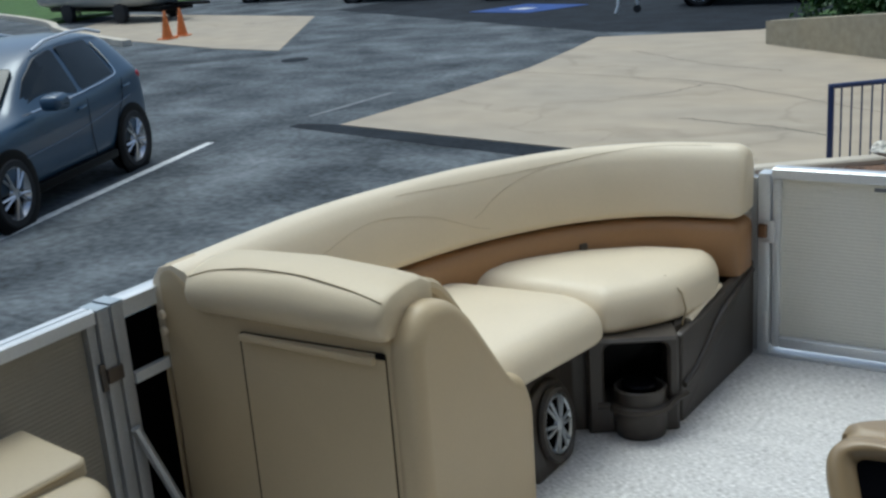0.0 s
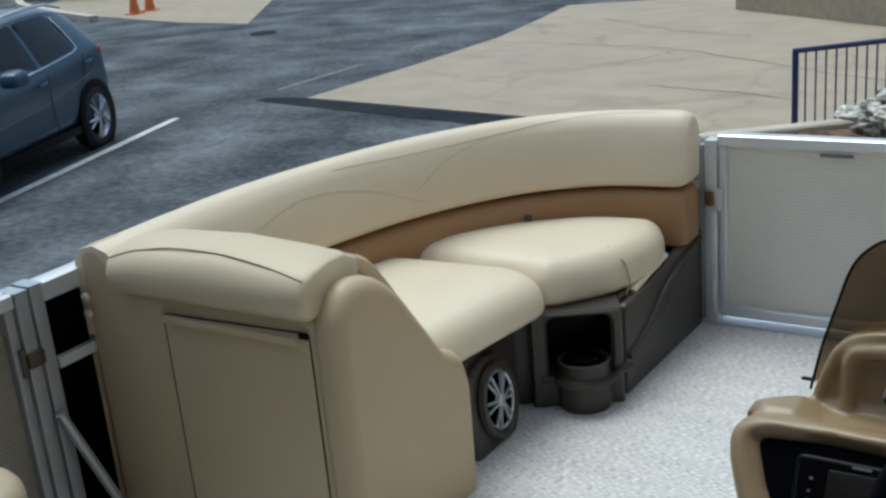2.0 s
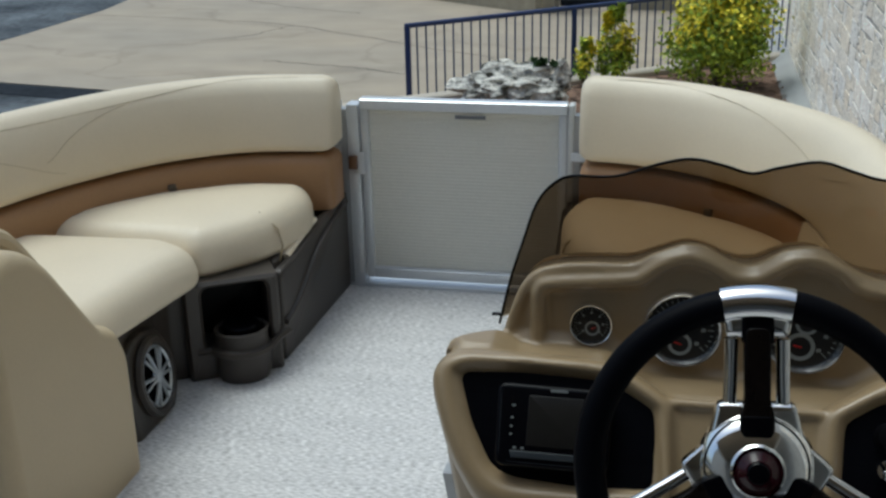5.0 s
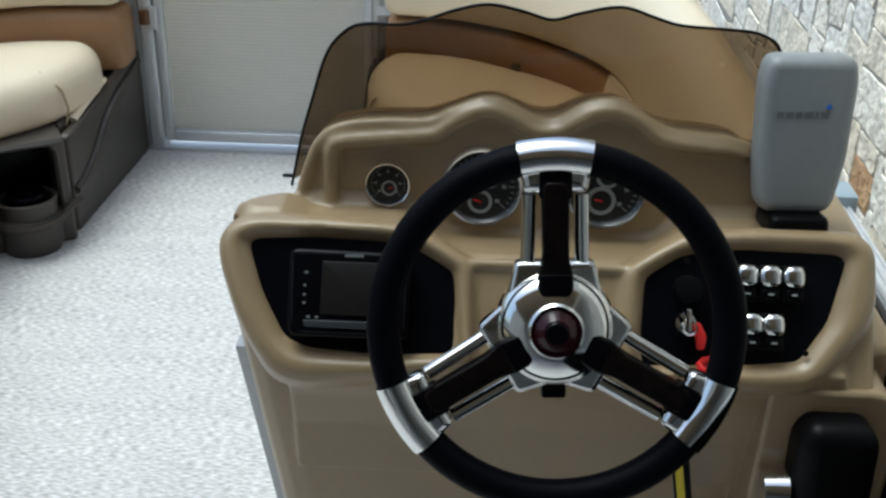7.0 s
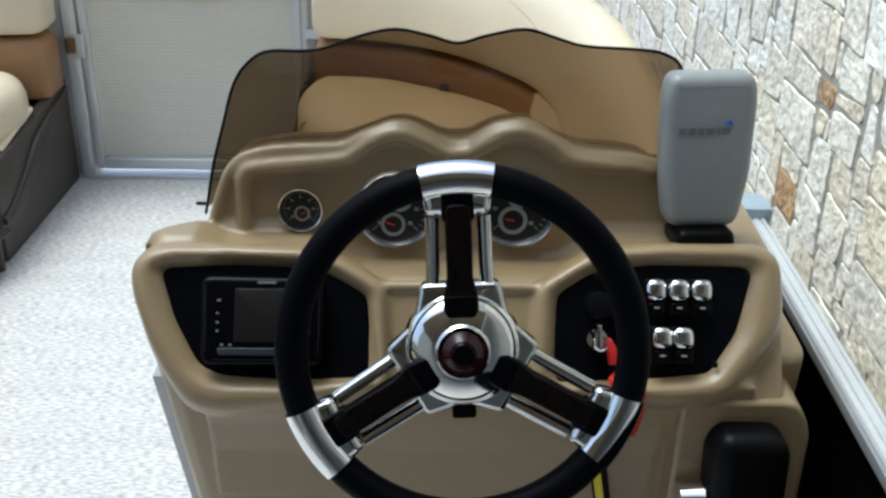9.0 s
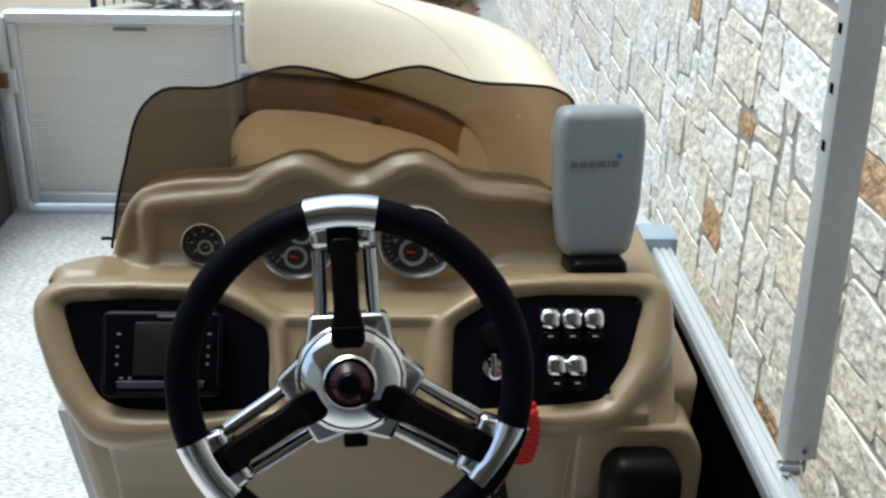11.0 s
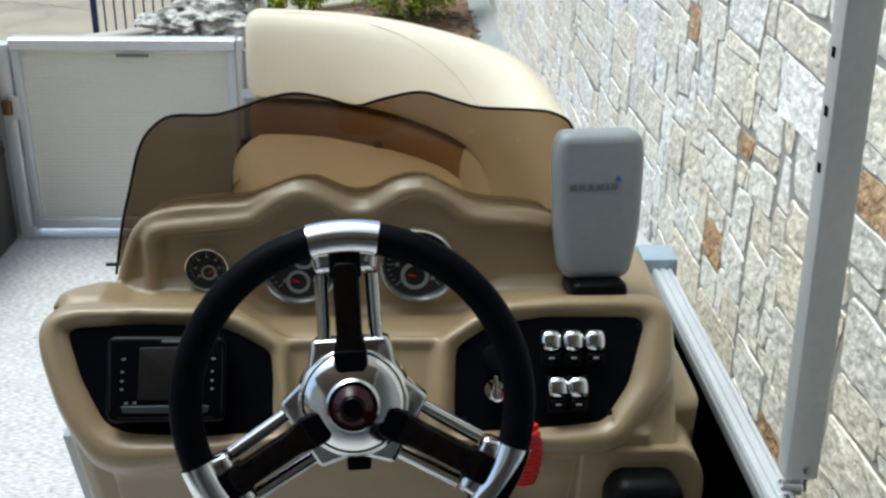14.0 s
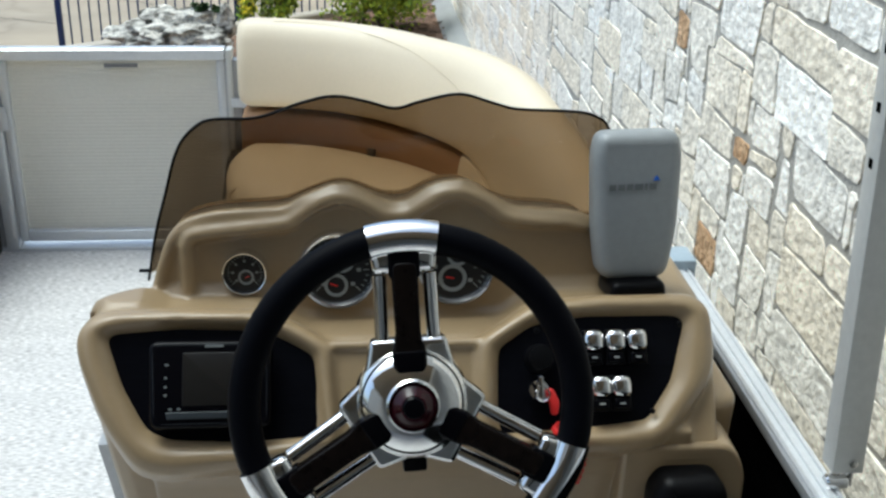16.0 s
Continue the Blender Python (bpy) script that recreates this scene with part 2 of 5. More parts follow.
def part(name, bm, material, parent=None, label="", smooth=True, angle=35):
    me = bpy.data.meshes.new(name)
    bmesh.ops.recalc_face_normals(bm, faces=bm.faces)
    if smooth:
        for f in bm.faces:
            f.smooth = True
        for e in bm.edges:
            if len(e.link_faces) == 2 and e.calc_face_angle(0) > radians(angle):
                e.smooth = False
    bm.to_mesh(me)
    bm.free()
    me.materials.append(material)
    ob = new(name, me)
    if parent:
        ob.parent = parent
        ob.matrix_parent_inverse = Matrix.Translation(-parent.location)
    if label:
        ob["label"] = label
    return ob


def flatten(ob):
    """Keep large faces flat beside their rounded edges."""
    mod = ob.modifiers.new("flat", "WEIGHTED_NORMAL")
    mod.keep_sharp = True
    return ob


def box(lo, hi, bevel=0.0, seg=2, M=None, bm=None):
    b = bmesh.new()
    bmesh.ops.create_cube(b, size=1)
    for v in b.verts:
        v.co = Vector([(lo[i] + hi[i]) / 2 + v.co[i] * (hi[i] - lo[i]) for i in range(3)])
    if bevel:
        bmesh.ops.bevel(b, geom=b.edges[:], offset=bevel, segments=seg, profile=0.6, affect="EDGES")
    if M:
        b.transform(M)
    return add(bm, b)


def add(bm, b):
    if bm is None:
        return b
    me = bpy.data.meshes.new("tmp")
    b.to_mesh(me)
    b.free()
    bm.from_mesh(me)
    bpy.data.meshes.remove(me)
    return bm


def rounded(pts, r, seg=4):
    out, n = [], len(pts)
    for i in range(n):
        p, a, c = Vector(pts[i][:2]), Vector(pts[i - 1][:2]), Vector(pts[(i + 1) % n][:2])
        rr = pts[i][2] if len(pts[i]) > 2 else r
        d1, d2 = (a - p), (c - p)
        k = min(rr, d1.length * 0.45, d2.length * 0.45)
        if k < 1e-4:
            out.append(p)
            continue
        p1, p2 = p + d1.normalized() * k, p + d2.normalized() * k
        for j in range(seg + 1):
            t = j / seg
            out.append(p1 * (1 - t) ** 2 + p * 2 * t * (1 - t) + p2 * t * t)
    return out


def area(poly):
    return sum(poly[i - 1].x * poly[i].y - poly[i].x * poly[i - 1].y for i in range(len(poly))) / 2


def inset(poly, d):
    s, n, out = (1 if area(poly) > 0 else -1), len(poly), []
    for i in range(n):
        e1, e2 = (poly[i] - poly[i - 1]).normalized(), (poly[(i + 1) % n] - poly[i]).normalized()
        n1, n2 = Vector((-e1.y, e1.x)) * s, Vector((-e2.y, e2.x)) * s
        m = (n1 + n2)
        m = m.normalized() if m.length > 1e-6 else n1
        out.append(poly[i] + m * d / max(0.5, m.dot(n1)))
    return out


def slab(pts, z0, z1, top=0.0, bottom=0.0, corner=0.0, crown=0.0, seg=4, M=None, bm=None, cseg=4):
    """A plate of the given outline with rounded upper and lower edges."""
    least = 1.2 * max(top, bottom)
    poly = rounded([(p[0], p[1], max(p[2] if len(p) > 2 else corner, least)) for p in pts], corner, cseg)
    rings = []
    for j in range(seg + 1 if bottom else 1):
        a = math.pi / 2 * j / seg
        rings.append((bottom * (1 - math.sin(a)), z0 + bottom * (1 - math.cos(a))))
    for j in range(seg + 1 if top else 1):
        a = math.pi / 2 * j / seg
        rings.append((top * (1 - math.cos(a)), z1 - top * (1 - math.sin(a))))
    b = bmesh.new()
    outs = [(inset(poly, d), z) for d, z in rings]
    vs = [[b.verts.new((*p, z)) for p in ring] for ring, z in outs]
    n = len(poly)
    for r0, r1 in zip(vs, vs[1:]):
        for i in range(n):
            b.faces.new((r0[i - 1], r0[i], r1[i], r1[i - 1]))
    b.faces.new(vs[0])
    cap = b.faces.new(vs[-1])
    if crown:                                   # a soft dome that rises away from the edge
        edge = outs[-1][0]
        tri = bmesh.ops.triangulate(b, faces=[cap])["faces"]
        for _ in range(2):
            faces = {f for f in b.faces if all(abs(v.co.z - z1) < 1e-5 for v in f.verts)}
            inner = [e for e in b.edges if len(e.link_faces) == 2 and all(f in faces for f in e.link_faces) and e.calc_length() > .03]
            bmesh.ops.subdivide_edges(b, edges=inner, cuts=2)
            faces = [f for f in b.faces if len(f.verts) > 3 and all(abs(v.co.z - z1) < 1e-5 for v in f.verts)]
            bmesh.ops.triangulate(b, faces=faces)
        for v in b.verts:
            if abs(v.co.z - z1) < 1e-5:
                q = Vector(v.co[:2])
                d = 1.0
                for i in range(len(edge)):
                    p0, p1 = edge[i - 1], edge[i]
                    t = max(0, min(1, (q - p0).dot(p1 - p0) / max(1e-9, (p1 - p0).length_squared)))
                    d = min(d, (q - p0.lerp(p1, t)).length)
                v.co.z += crown * (1 - math.exp(-d / .05))
    if M:
        b.transform(M)
    return add(bm, b)


def smooth_path(pts, n=24, closed=False):
    P = [Vector(p) for p in pts]
    m, out = len(P), []
    spans = m if closed else m - 1
    for k in range(n + (0 if closed else 1)):
        s = k / n * spans
        i = min(int(s), spans - 1)
        t = s - i
        g = (lambda j: P[j % m]) if closed else (lambda j: P[max(0, min(m - 1, j))])
        a, b, c, d = g(i - 1), g(i), g(i + 1), g(i + 2)
        out.append(0.5 * ((2 * b) + (c - a) * t + (2 * a - 5 * b + 4 * c - d) * t * t + (3 * b - a - 3 * c + d) * t ** 3))
    return out


def sweep(path, profile, caps=True, scales=None, bm=None):
    """A closed profile of (inward, up) carried along a path in plan; inward is to the right of the way."""
    b = bmesh.new()
    rings = []
    for i, p in enumerate(path):
        d = (path[min(i + 1, len(path) - 1)] - path[max(i - 1, 0)]).normalized()
        nrm = Vector((d.y, -d.x))
        k = scales[i] if scales else 1.0
        rings.append([b.verts.new((p.x + nrm.x * u * k, p.y + nrm.y * u * k, z)) for u, z in profile])
    n = len(profile)
    for r0, r1 in zip(rings, rings[1:]):
        for i in range(n):
            b.faces.new((r0[i - 1], r0[i], r1[i], r1[i - 1]))
    if caps:
        b.faces.new(rings[0])
        b.faces.new(rings[-1])
    return add(bm, b)


def tube(path, r, closed=False, n=8, bm=None, caps=True, flat=1.0, up=None):
    P = [Vector(p) for p in path]
    b = bmesh.new()
    rings = []
    ref = Vector(up) if up else None
    m = len(P)
    for i, p in enumerate(P):
        d = (P[(i + 1) % m] - P[i - 1]) if closed else (P[min(i + 1, m - 1)] - P[max(i - 1, 0)])
        d.normalize()
        if ref is None:
            ref = Vector((0, 0, 1)) if abs(d.z) < 0.9 else Vector((1, 0, 0))
        s = d.cross(ref)
        if s.length < 1e-5:
            s = d.orthogonal()
        s.normalize()
        u = s.cross(d)
        if not up:
            ref = u
        rr = r[i] if isinstance(r, (list, tuple)) else r
        rings.append([b.verts.new(p + s * math.cos(2 * math.pi * k / n) * rr + u * math.sin(2 * math.pi * k / n) * rr * flat) for k in range(n)])
    for i in range(m if closed else m - 1):
        r0, r1 = rings[i], rings[(i + 1) % m]
        for k in range(n):
            b.faces.new((r0[k - 1], r0[k], r1[k], r1[k - 1]))
    if caps and not closed:
        b.faces.new(rings[0])
        b.faces.new(rings[-1])
    return add(bm, b)


def lathe(profile, n=32, M=None, bm=None):
    """profile of (radius, height) turned about z."""
    b = bmesh.new()
    rings = []
    for r, z in profile:
        if r < 1e-5:
            rings.append([b.verts.new((0, 0, z))])
        else:
            rings.append([b.verts.new((r * math.cos(2 * math.pi * k / n), r * math.sin(2 * math.pi * k / n), z)) for k in range(n)])
    for r0, r1 in zip(rings, rings[1:]):
        for k in range(n):
            if len(r0) == 1 and len(r1) == 1:
                continue
            if len(r0) == 1:
                b.faces.new((r0[0], r1[k], r1[k - 1]))
            elif len(r1) == 1:
                b.faces.new((r0[k - 1], r0[k], r1[0]))
            else:
                b.faces.new((r0[k - 1], r0[k], r1[k], r1[k - 1]))
    if M:
        b.transform(M)
    return add(bm, b)


def mirror(bm, xc, k=0.96):
    """The other side of the boat, a little narrower there."""
    for v in bm.verts:
        v.co.x = xc + (xc - v.co.x) * k
    return bm


def frame_of(origin, right, up):
    """Local x, y, z as right, up and towards the viewer."""
    r, u = Vector(right).normalized(), Vector(up).normalized()
    w = r.cross(u)
    m = Matrix((r, u, w)).transposed().to_4x4()
    return Matrix.Translation(origin) @ m


# ---- ground and street ----
G = -1.2
XC = -0.475          # centre line of the boat


def poly_mesh(pts, z):
    b = bmesh.new()
    b.faces.new([b.verts.new((x, y, z)) for x, y in pts])
    return b


tagged(part("ground", poly_mesh([(-400, -400), (400, -400), (400, 400), (-400, 400)], G), ASPHALT, smooth=False),
       "worn grey asphalt parking lot around the boat", "asphalt", kind="structure")
# pale concrete apron
apron = slab([(-9.02, 11.66), (-5.25, 11.03), (3.0, 9.6), (30, 9.0), (30, 30), (-2, 30), (-6.5, 21.5), (-9.45, 20.5), (-9.15, 18.8), (-8.85, 16.6), (-8.88, 14.2)], G - 0.05, G + 0.012)
tagged(part("pavement", apron, CONCRETE, smooth=False), "pale worn concrete apron beside the asphalt", "pavement", kind="structure")
slab_far = slab([(-16.0, 18.5), (-20.6, 25.4), (-30, 27.0), (-27, 21.3), (-22.0, 20.0), (-18.2, 18.8)], G - 0.05, G + 0.01)
tagged(part("pavement", slab_far, CONCRETE, smooth=False), "pale concrete strip in front of a parked trailer", "pavement", kind="structure")
# sealed strips along the apron's edges and the far lane
for pts in ([(-9.7, 11.62), (-9.2, 11.68), (-5.25, 11.0), (0, 10.1), (0, 9.7), (-5.4, 10.55), (-9.3, 11.32), (-9.7, 11.42)],
            [(-21.0, 27.0), (-9.8, 21.4), (2, 21.2), (2, 32), (-20, 38)]):
    tagged(part("patch", slab(pts, G - 0.05, G + 0.006), SEALED, smooth=False), "dark sealed strip of asphalt", "asphalt patch", kind="structure")
# cracks in the concrete
CRACK = surf("dark_crack", (0.19, 0.165, 0.13), 0.95, var=0.3, scale=3)
for pts in ([(-9.3, 16.2), (-7.2, 15.9), (-5.3, 15.4), (-3.6, 14.3), (-2.0, 13.3)], [(-5.3, 15.4), (-5.6, 14.6), (-6.1, 14.1)],
            [(-7.9, 18.6), (-6.0, 17.2), (-4.6, 16.6)], [(-4.8, 12.9), (-3.6, 12.6), (-2.9, 12.3)]):
    path = [(p.x, p.y, G + 0.013) for p in smooth_path([(*p, 0) for p in pts], 20)]
    b = tube([(x + random.uniform(-.04, .04), y + random.uniform(-.04, .04), z + .002) for x, y, z in path], 0.016, n=4, flat=0.15)
    tagged(part("crack", b, CRACK), "dark crack across the concrete", "crack", kind="structure")


def stripe(a, c, w, material=LINE, z=0.004):
    a, c = Vector(a), Vector(c)
    s = (c - a).normalized()
    s = Vector((-s.y, s.x)) * w / 2
    return part("parking_line", slab([a - s, c - s, c + s, a + s], G - 0.01, G + z), material, smooth=False)


tagged(stripe((-8.3, 4.4), (-10.08, 10.3), 0.11), "worn white parking line on asphalt", "road marking", kind="structure")
tagged(stripe((-9.92, 12.1), (-9.88, 14.1), 0.10, FAINT), "faded white line beside the apron", "road marking", kind="structure")
tagged(stripe((-11.2, 22.1), (-10.9, 24.6), 0.09, FAINT), "faded white parking line", "road marking", kind="structure")
sign = thing("parking_symbol", "blue painted accessible parking symbol on asphalt", "road marking", (-14.3, 26.3, G))
part("field", slab([(-15.6, 25.7), (-13.6, 25.3), (-12.8, 27.1), (-14.9, 27.6)], G - 0.01, G + 0.014), BLUE_PAVE, sign, smooth=False)
part("symbol", slab([(-14.6, 26.1), (-14.1, 26.05), (-13.95, 26.45), (-14.4, 26.5)], G - 0.01, G + 0.019), LINE, sign, "white painted symbol", smooth=False)
tagged(part("drain", lathe([(0, 0.02), (0.25, 0.02), (0.28, 0.0)], 20, Matrix.Translation((-14.5, 17.25, G))), SEALED), "dark iron drain cover in the asphalt", "drain cover")

# kerb and grass verge at the far side
kerb_path = smooth_path([(-21.5, 19.2, 0), (-23.8, 20.2, 0), (-27.5, 22.0, 0), (-34, 25.6, 0), (-60, 36, 0)], 24)
tagged(part("kerb", sweep([Vector((p.x, p.y)) for p in kerb_path], [(-0.12, G - 0.05), (-0.12, G + 0.15), (0.1, G + 0.15), (0.12, G - 0.05)]), KERB), "pale concrete kerb along a grass verge", "kerb", kind="structure")
tagged(part("grass", slab([(-30.5, 24.0), (-60, 36.5), (-60, 60), (-34, 60), (-31.5, 30)], G - 0.02, G + 0.10), GRASS, smooth=False), "green grass verge", "grass", kind="structure")
verge = thing("metal_fence", "black metal picket fence on the verge", "fence", (-34, 27.6, G))
for i in range(14):
    p = Vector((-31.6, 26.2)) + Vector((-0.88, 0.48)) * 0.45 * i
    part("picket", box((p.x - .02, p.y - .02, G + .1), (p.x + .02, p.y + .02, G + 1.1)), BLACK, verge)
for h in (0.3, 1.0):
    part("rail", tube([(-31.6, 26.2, G + h), (-31.6 - .88 * 5.9, 26.2 + .48 * 5.9, G + h)], 0.025, n=6), BLACK, verge)


def traffic_cone():
    c = thing("traffic_cone", "orange plastic traffic cone on the concrete", "traffic cone", (0, 0, 0), "traffic cones")
    part("base", slab([(-.19, -.19), (.19, -.19), (.19, .19), (-.19, .19)], 0, 0.03, 0.01, corner=0.03), ORANGE, c)
    part("body", lathe([(0.14, 0.03), (0.03, 0.70), (0.02, 0.71), (0, 0.71)], 20), ORANGE, c)
    return c


c0 = traffic_cone()
c0.location = (-21.40, 20.45, G + 0.012)
copy_thing(c0, Matrix.Translation((-21.53, 21.10, G + 0.012)) @ Matrix.Rotation(0.4, 4, "Z"))

# far boat trailer, only its lower half in view
tr = thing("boat_trailer", "silver hulled boat on a dark trailer", "boat trailer", (-28.5, 24.6, G))
TM = Matrix.Translation((-28.6, 25.4, G)) @ Matrix.Rotation(radians(-8), 4, "Z")
part("hull", slab([(-3.4, -1.1), (1.6, -1.1), (2.6, -.5), (2.6, .5), (1.6, 1.1), (-3.4, 1.1)], 0.50, 1.55, 0.1, 0.25, 0.1, M=TM), SILVER, tr, "silver hull")
part("frame", box((-3.3, -0.6, 0.32), (3.0, 0.6, 0.48), 0.02, M=TM), BLACK, tr)
part("drawbar", tube([TM @ Vector((2.4, 0, 0.5)), TM @ Vector((4.6, 0, 0.55))], 0.05), BLACK, tr)
for sx in (-1.6, 1.4):
    for sy in (-0.95, 0.95):
        part("wheel", lathe([(0, -.1), (.24, -.1), (.33, -.08), (.33, .08), (.24, .1), (0, .1)], 20, TM @ Matrix.Translation((sx, sy, .33)) @ Matrix.Rotation(radians(90), 4, "X")), TYRE, tr)

jack = thing("trailer_jack", "grey trailer jack with a small castor wheel", "trailer jack", (-10.7, 24.9, G))
part("leg", tube([(-10.95, 24.7, G + .02), (-10.9, 24.75, G + .2), (-10.85, 24.8, G + 1.3)], .035), ALU, jack)
part("tube", tube([(-10.55, 25.05, G + .18), (-10.55, 25.05, G + 1.3)], .035), ALU, jack)
part("castor", lathe([(0, -.03), (.09, -.03), (.09, .03), (0, .03)], 16, Matrix.Translation((-10.55, 25.05, G + .09)) @ Matrix.Rotation(radians(90), 4, "X")), TYRE, jack)


# ---- cars ----
def car(name, label, paint):
    """x ahead, y to the left, z up, midway between the axles on the ground."""
    c = thing(name, label, "car", (0, 0, 0))
    wb, R = 1.278, 0.345
    xs = [2.08, 2.02, 1.85, 1.55, 1.20, 0.95, 0.70, 0.40, 0.10, -0.3, -0.8, -1.2, -1.48, -1.65, -1.75, -1.82, -1.87]
    top = [.62, .78, .88, .95, 1.00, 1.03, 1.20, 1.42, 1.555, 1.62, 1.64, 1.62, 1.56, 1.47, 1.30, 1.08, .88]
    belt = [.60, .72, .83, .90, .94, .965, .98, 1.0, 1.015, 1.04, 1.08, 1.12, 1.15, 1.15, 1.10, 1.0, .85]
    wide = [.62, .74, .83, .87, .885, .89, .89, .89, .89, .89, .89, .89, .885, .87, .85, .80, .72]
    roofw = [.50, .62, .70, .72, .72, .70, .64, .60, .585, .585, .585, .575, .56, .54, .54, .56, .58]
    low = [.36, .30, .28, .26, .25, .25, .25, .25, .25, .25, .25, .25, .26, .28, .31, .34, .40]

    def section(i):
        zt, zb, w, r, zl = top[i], belt[i], wide[i], roofw[i], low[i]
        zr = zb + (zt - zb) * .88
        return [(0, zl), (w * .80, zl), (w * .97, zl + .08), (w, zl + (zb - zl) * .45), (w * .985, zl + (zb - zl) * .75), (w * .955, zb - .03),
                (w * .92, zb + .01), ((w * .92) * .55 + r * .45, zb + (zr - zb) * .5), (r, zr), (r * .82, zt - .012), (r * .45, zt), (0, zt + .008)]
    b = bmesh.new()
    rings = []
    for i, x in enumerate(xs):
        half = section(i)
        ring = [b.verts.new((x, y, z)) for y, z in half]
        ring += [b.verts.new((x, -y, z)) for y, z in half[-2:0:-1]]
        rings.append(ring)
    n = len(rings[0])
    for r0, r1 in zip(rings, rings[1:]):
        for k in range(n):
            b.faces.new((r0[k - 1], r0[k], r1[k], r1[k - 1]))
    b.faces.new(rings[0])
    b.faces.new(rings[-1])
    body = part("body", b, paint, c, angle=180)
    mod = body.modifiers.new("smooth", "SUBSURF")
    mod.levels = mod.render_levels = 2

    def flank(x, z, s, proud=.012):
        i = max(j for j in range(len(xs)) if xs[j] >= x or j == 0)
        i = min(i, len(xs) - 2)
        t = (xs[i] - x) / (xs[i] - xs[i + 1])
        ys = []
        for j in (i, i + 1):
            sec = section(j)[5:10]
            ys.append(np.interp(z, [q[1] for q in sec], [q[0] for q in sec]))
        return (x, s * (ys[0] * (1 - t) + ys[1] * t + proud - .012), z)

    def pane(pts, s, nm="side_window", mat=GLASS_DARK):
        q = bmesh.new()
        P = rounded(pts, .05, 3)
        mid_p = sum(P, Vector((0, 0))) / len(P)
        a = [q.verts.new(flank(p.x, p.y, s, .018)) for p in P]
        m = [q.verts.new(flank(*(mid_p + (p - mid_p) * .5), s, .024)) for p in P]
        d = [q.verts.new(flank(p.x, p.y, s, -.03)) for p in P]
        for k in range(len(a)):
            q.faces.new((a[k - 1], a[k], m[k], m[k - 1]))
            q.faces.new((a[k - 1], a[k], d[k], d[k - 1]))
        q.faces.new(m)
        return part(nm, q, mat, c)
    for s in (1, -1):
        pane([(.78, 1.03), (.40, 1.32), (.08, 1.48), (-.26, 1.535), (-.30, 1.06)], s)
        pane([(-.37, 1.065), (-.34, 1.54), (-.98, 1.545), (-1.12, 1.135)], s)
        trim = [flank(x, z, s, .022) for x, z in ((.80, 1.0), (.3, 1.025), (-.3, 1.045), (-.8, 1.085), (-1.06, 1.112), (-1.16, 1.14), (-1.17, 1.20), (-1.12, 1.36), (-1.05, 1.50))]
        part("window_trim", tube(trim, 0.011, n=6), CHROME, c, "chrome window trim")
        part("mirror", slab([(-.11, -.06, .05), (.10, -.05, .04), (.11, .06, .04), (-.06, .085, .05), (-.12, .03, .04)], -.09, .09, .05, .05, .03, M=Matrix.Translation((.56, s * 1.03, 1.08)) @ Matrix.Rotation(radians(90), 4, "X") @ Matrix.Scale(1.25, 4)), paint, c)
        part("indicator", box((.45, s * 1.10 - .03, 1.045), (.50, s * 1.10 + .03, 1.065), .006), CHROME, c, "chrome mirror strip")
        part("rail", tube([(.05, s * .56, 1.55), (-.2, s * .575, 1.625), (-.7, s * .575, 1.655), (-1.1, s * .57, 1.645), (-1.45, s * .55, 1.575)], .018, n=6), ALU, c, "silver roof rail")
        for hx, hz in ((-.12, .90), (-1.15, .97)):
            part("handle", tube([(hx, s * .893, hz), (hx - .08, s * .905, hz + .008), (hx - .17, s * .893, hz + .012)], .015, n=6), paint, c)
        part("tail_lamp", box((-1.745, .60 if s > 0 else -.838, .985), (-1.42, .838 if s > 0 else -.60, 1.10), .05, 3), TAIL, c, "red tail lamp")
        part("sill", box((-.85, s * .80 if s > 0 else -.885, .235), (.85, .885 if s > 0 else s * .80, .33), .02), BLACK, c, "black plastic sill")
        part("door_seam", tube([(x, s * .891, z) for x, z in ((-.33, .98), (-.33, .60), (-.36, .36))], .004, n=4), DARK, c)
        part("door_seam", tube([(x, s * .890, z) for x, z in ((-1.16, 1.08), (-1.12, .85), (-.93, .62), (-.86, .36))], .004, n=4), DARK, c)
        part("character_line", tube([(x, s * .889, z) for x, z in ((1.0, .62), (.2, .66), (-.6, .74), (-1.3, .86))], .006, n=4), paint, c)
        for cx in (wb, -wb):
            W = Matrix.Translation((cx, s * .79, R)) @ Matrix.Rotation(radians(-90 * s), 4, "X")
            w = part("wheel", lathe([(.20, -.1), (R - .03, -.11), (R, -.08), (R, .085), (R - .03, .115), (.255, .112), (.245, .05), (.2, .03)], 36, W), TYRE, c)
            rim = lathe([(.21, .05), (.25, .108), (.262, .108), (.24, .03)], 36, W)
            for k in range(5):
                for d in (-.17, .17):
                    a = 2 * math.pi * k / 5 + d + .3
                    tube([W @ Vector((.05 * math.cos(a - d * .6), .05 * math.sin(a - d * .6), .10)), W @ Vector((.245 * math.cos(a), .245 * math.sin(a), .088))], .027, n=6, bm=rim, flat=.6)
            lathe([(0, .112), (.06, .108), (.075, .08)], 16, W, rim)
            part("rim", rim, RIM, w, "silver five spoke alloy rim")
            part("disc", lathe([(0, .02), (.245, .02), (.245, -.02)], 24, W), DARK, w)
            part("arch", lathe([(.33, .1035), (.415, .1035), (.425, .099), (.425, .08)], 40, W), BLACK, c, "black wheel arch")
            # dark ring laid on the body in place of the shaded well
            part("arch_well", lathe([(.30, .1005), (.42, .1005), (.42, .06)], 40, W), DARK, c)
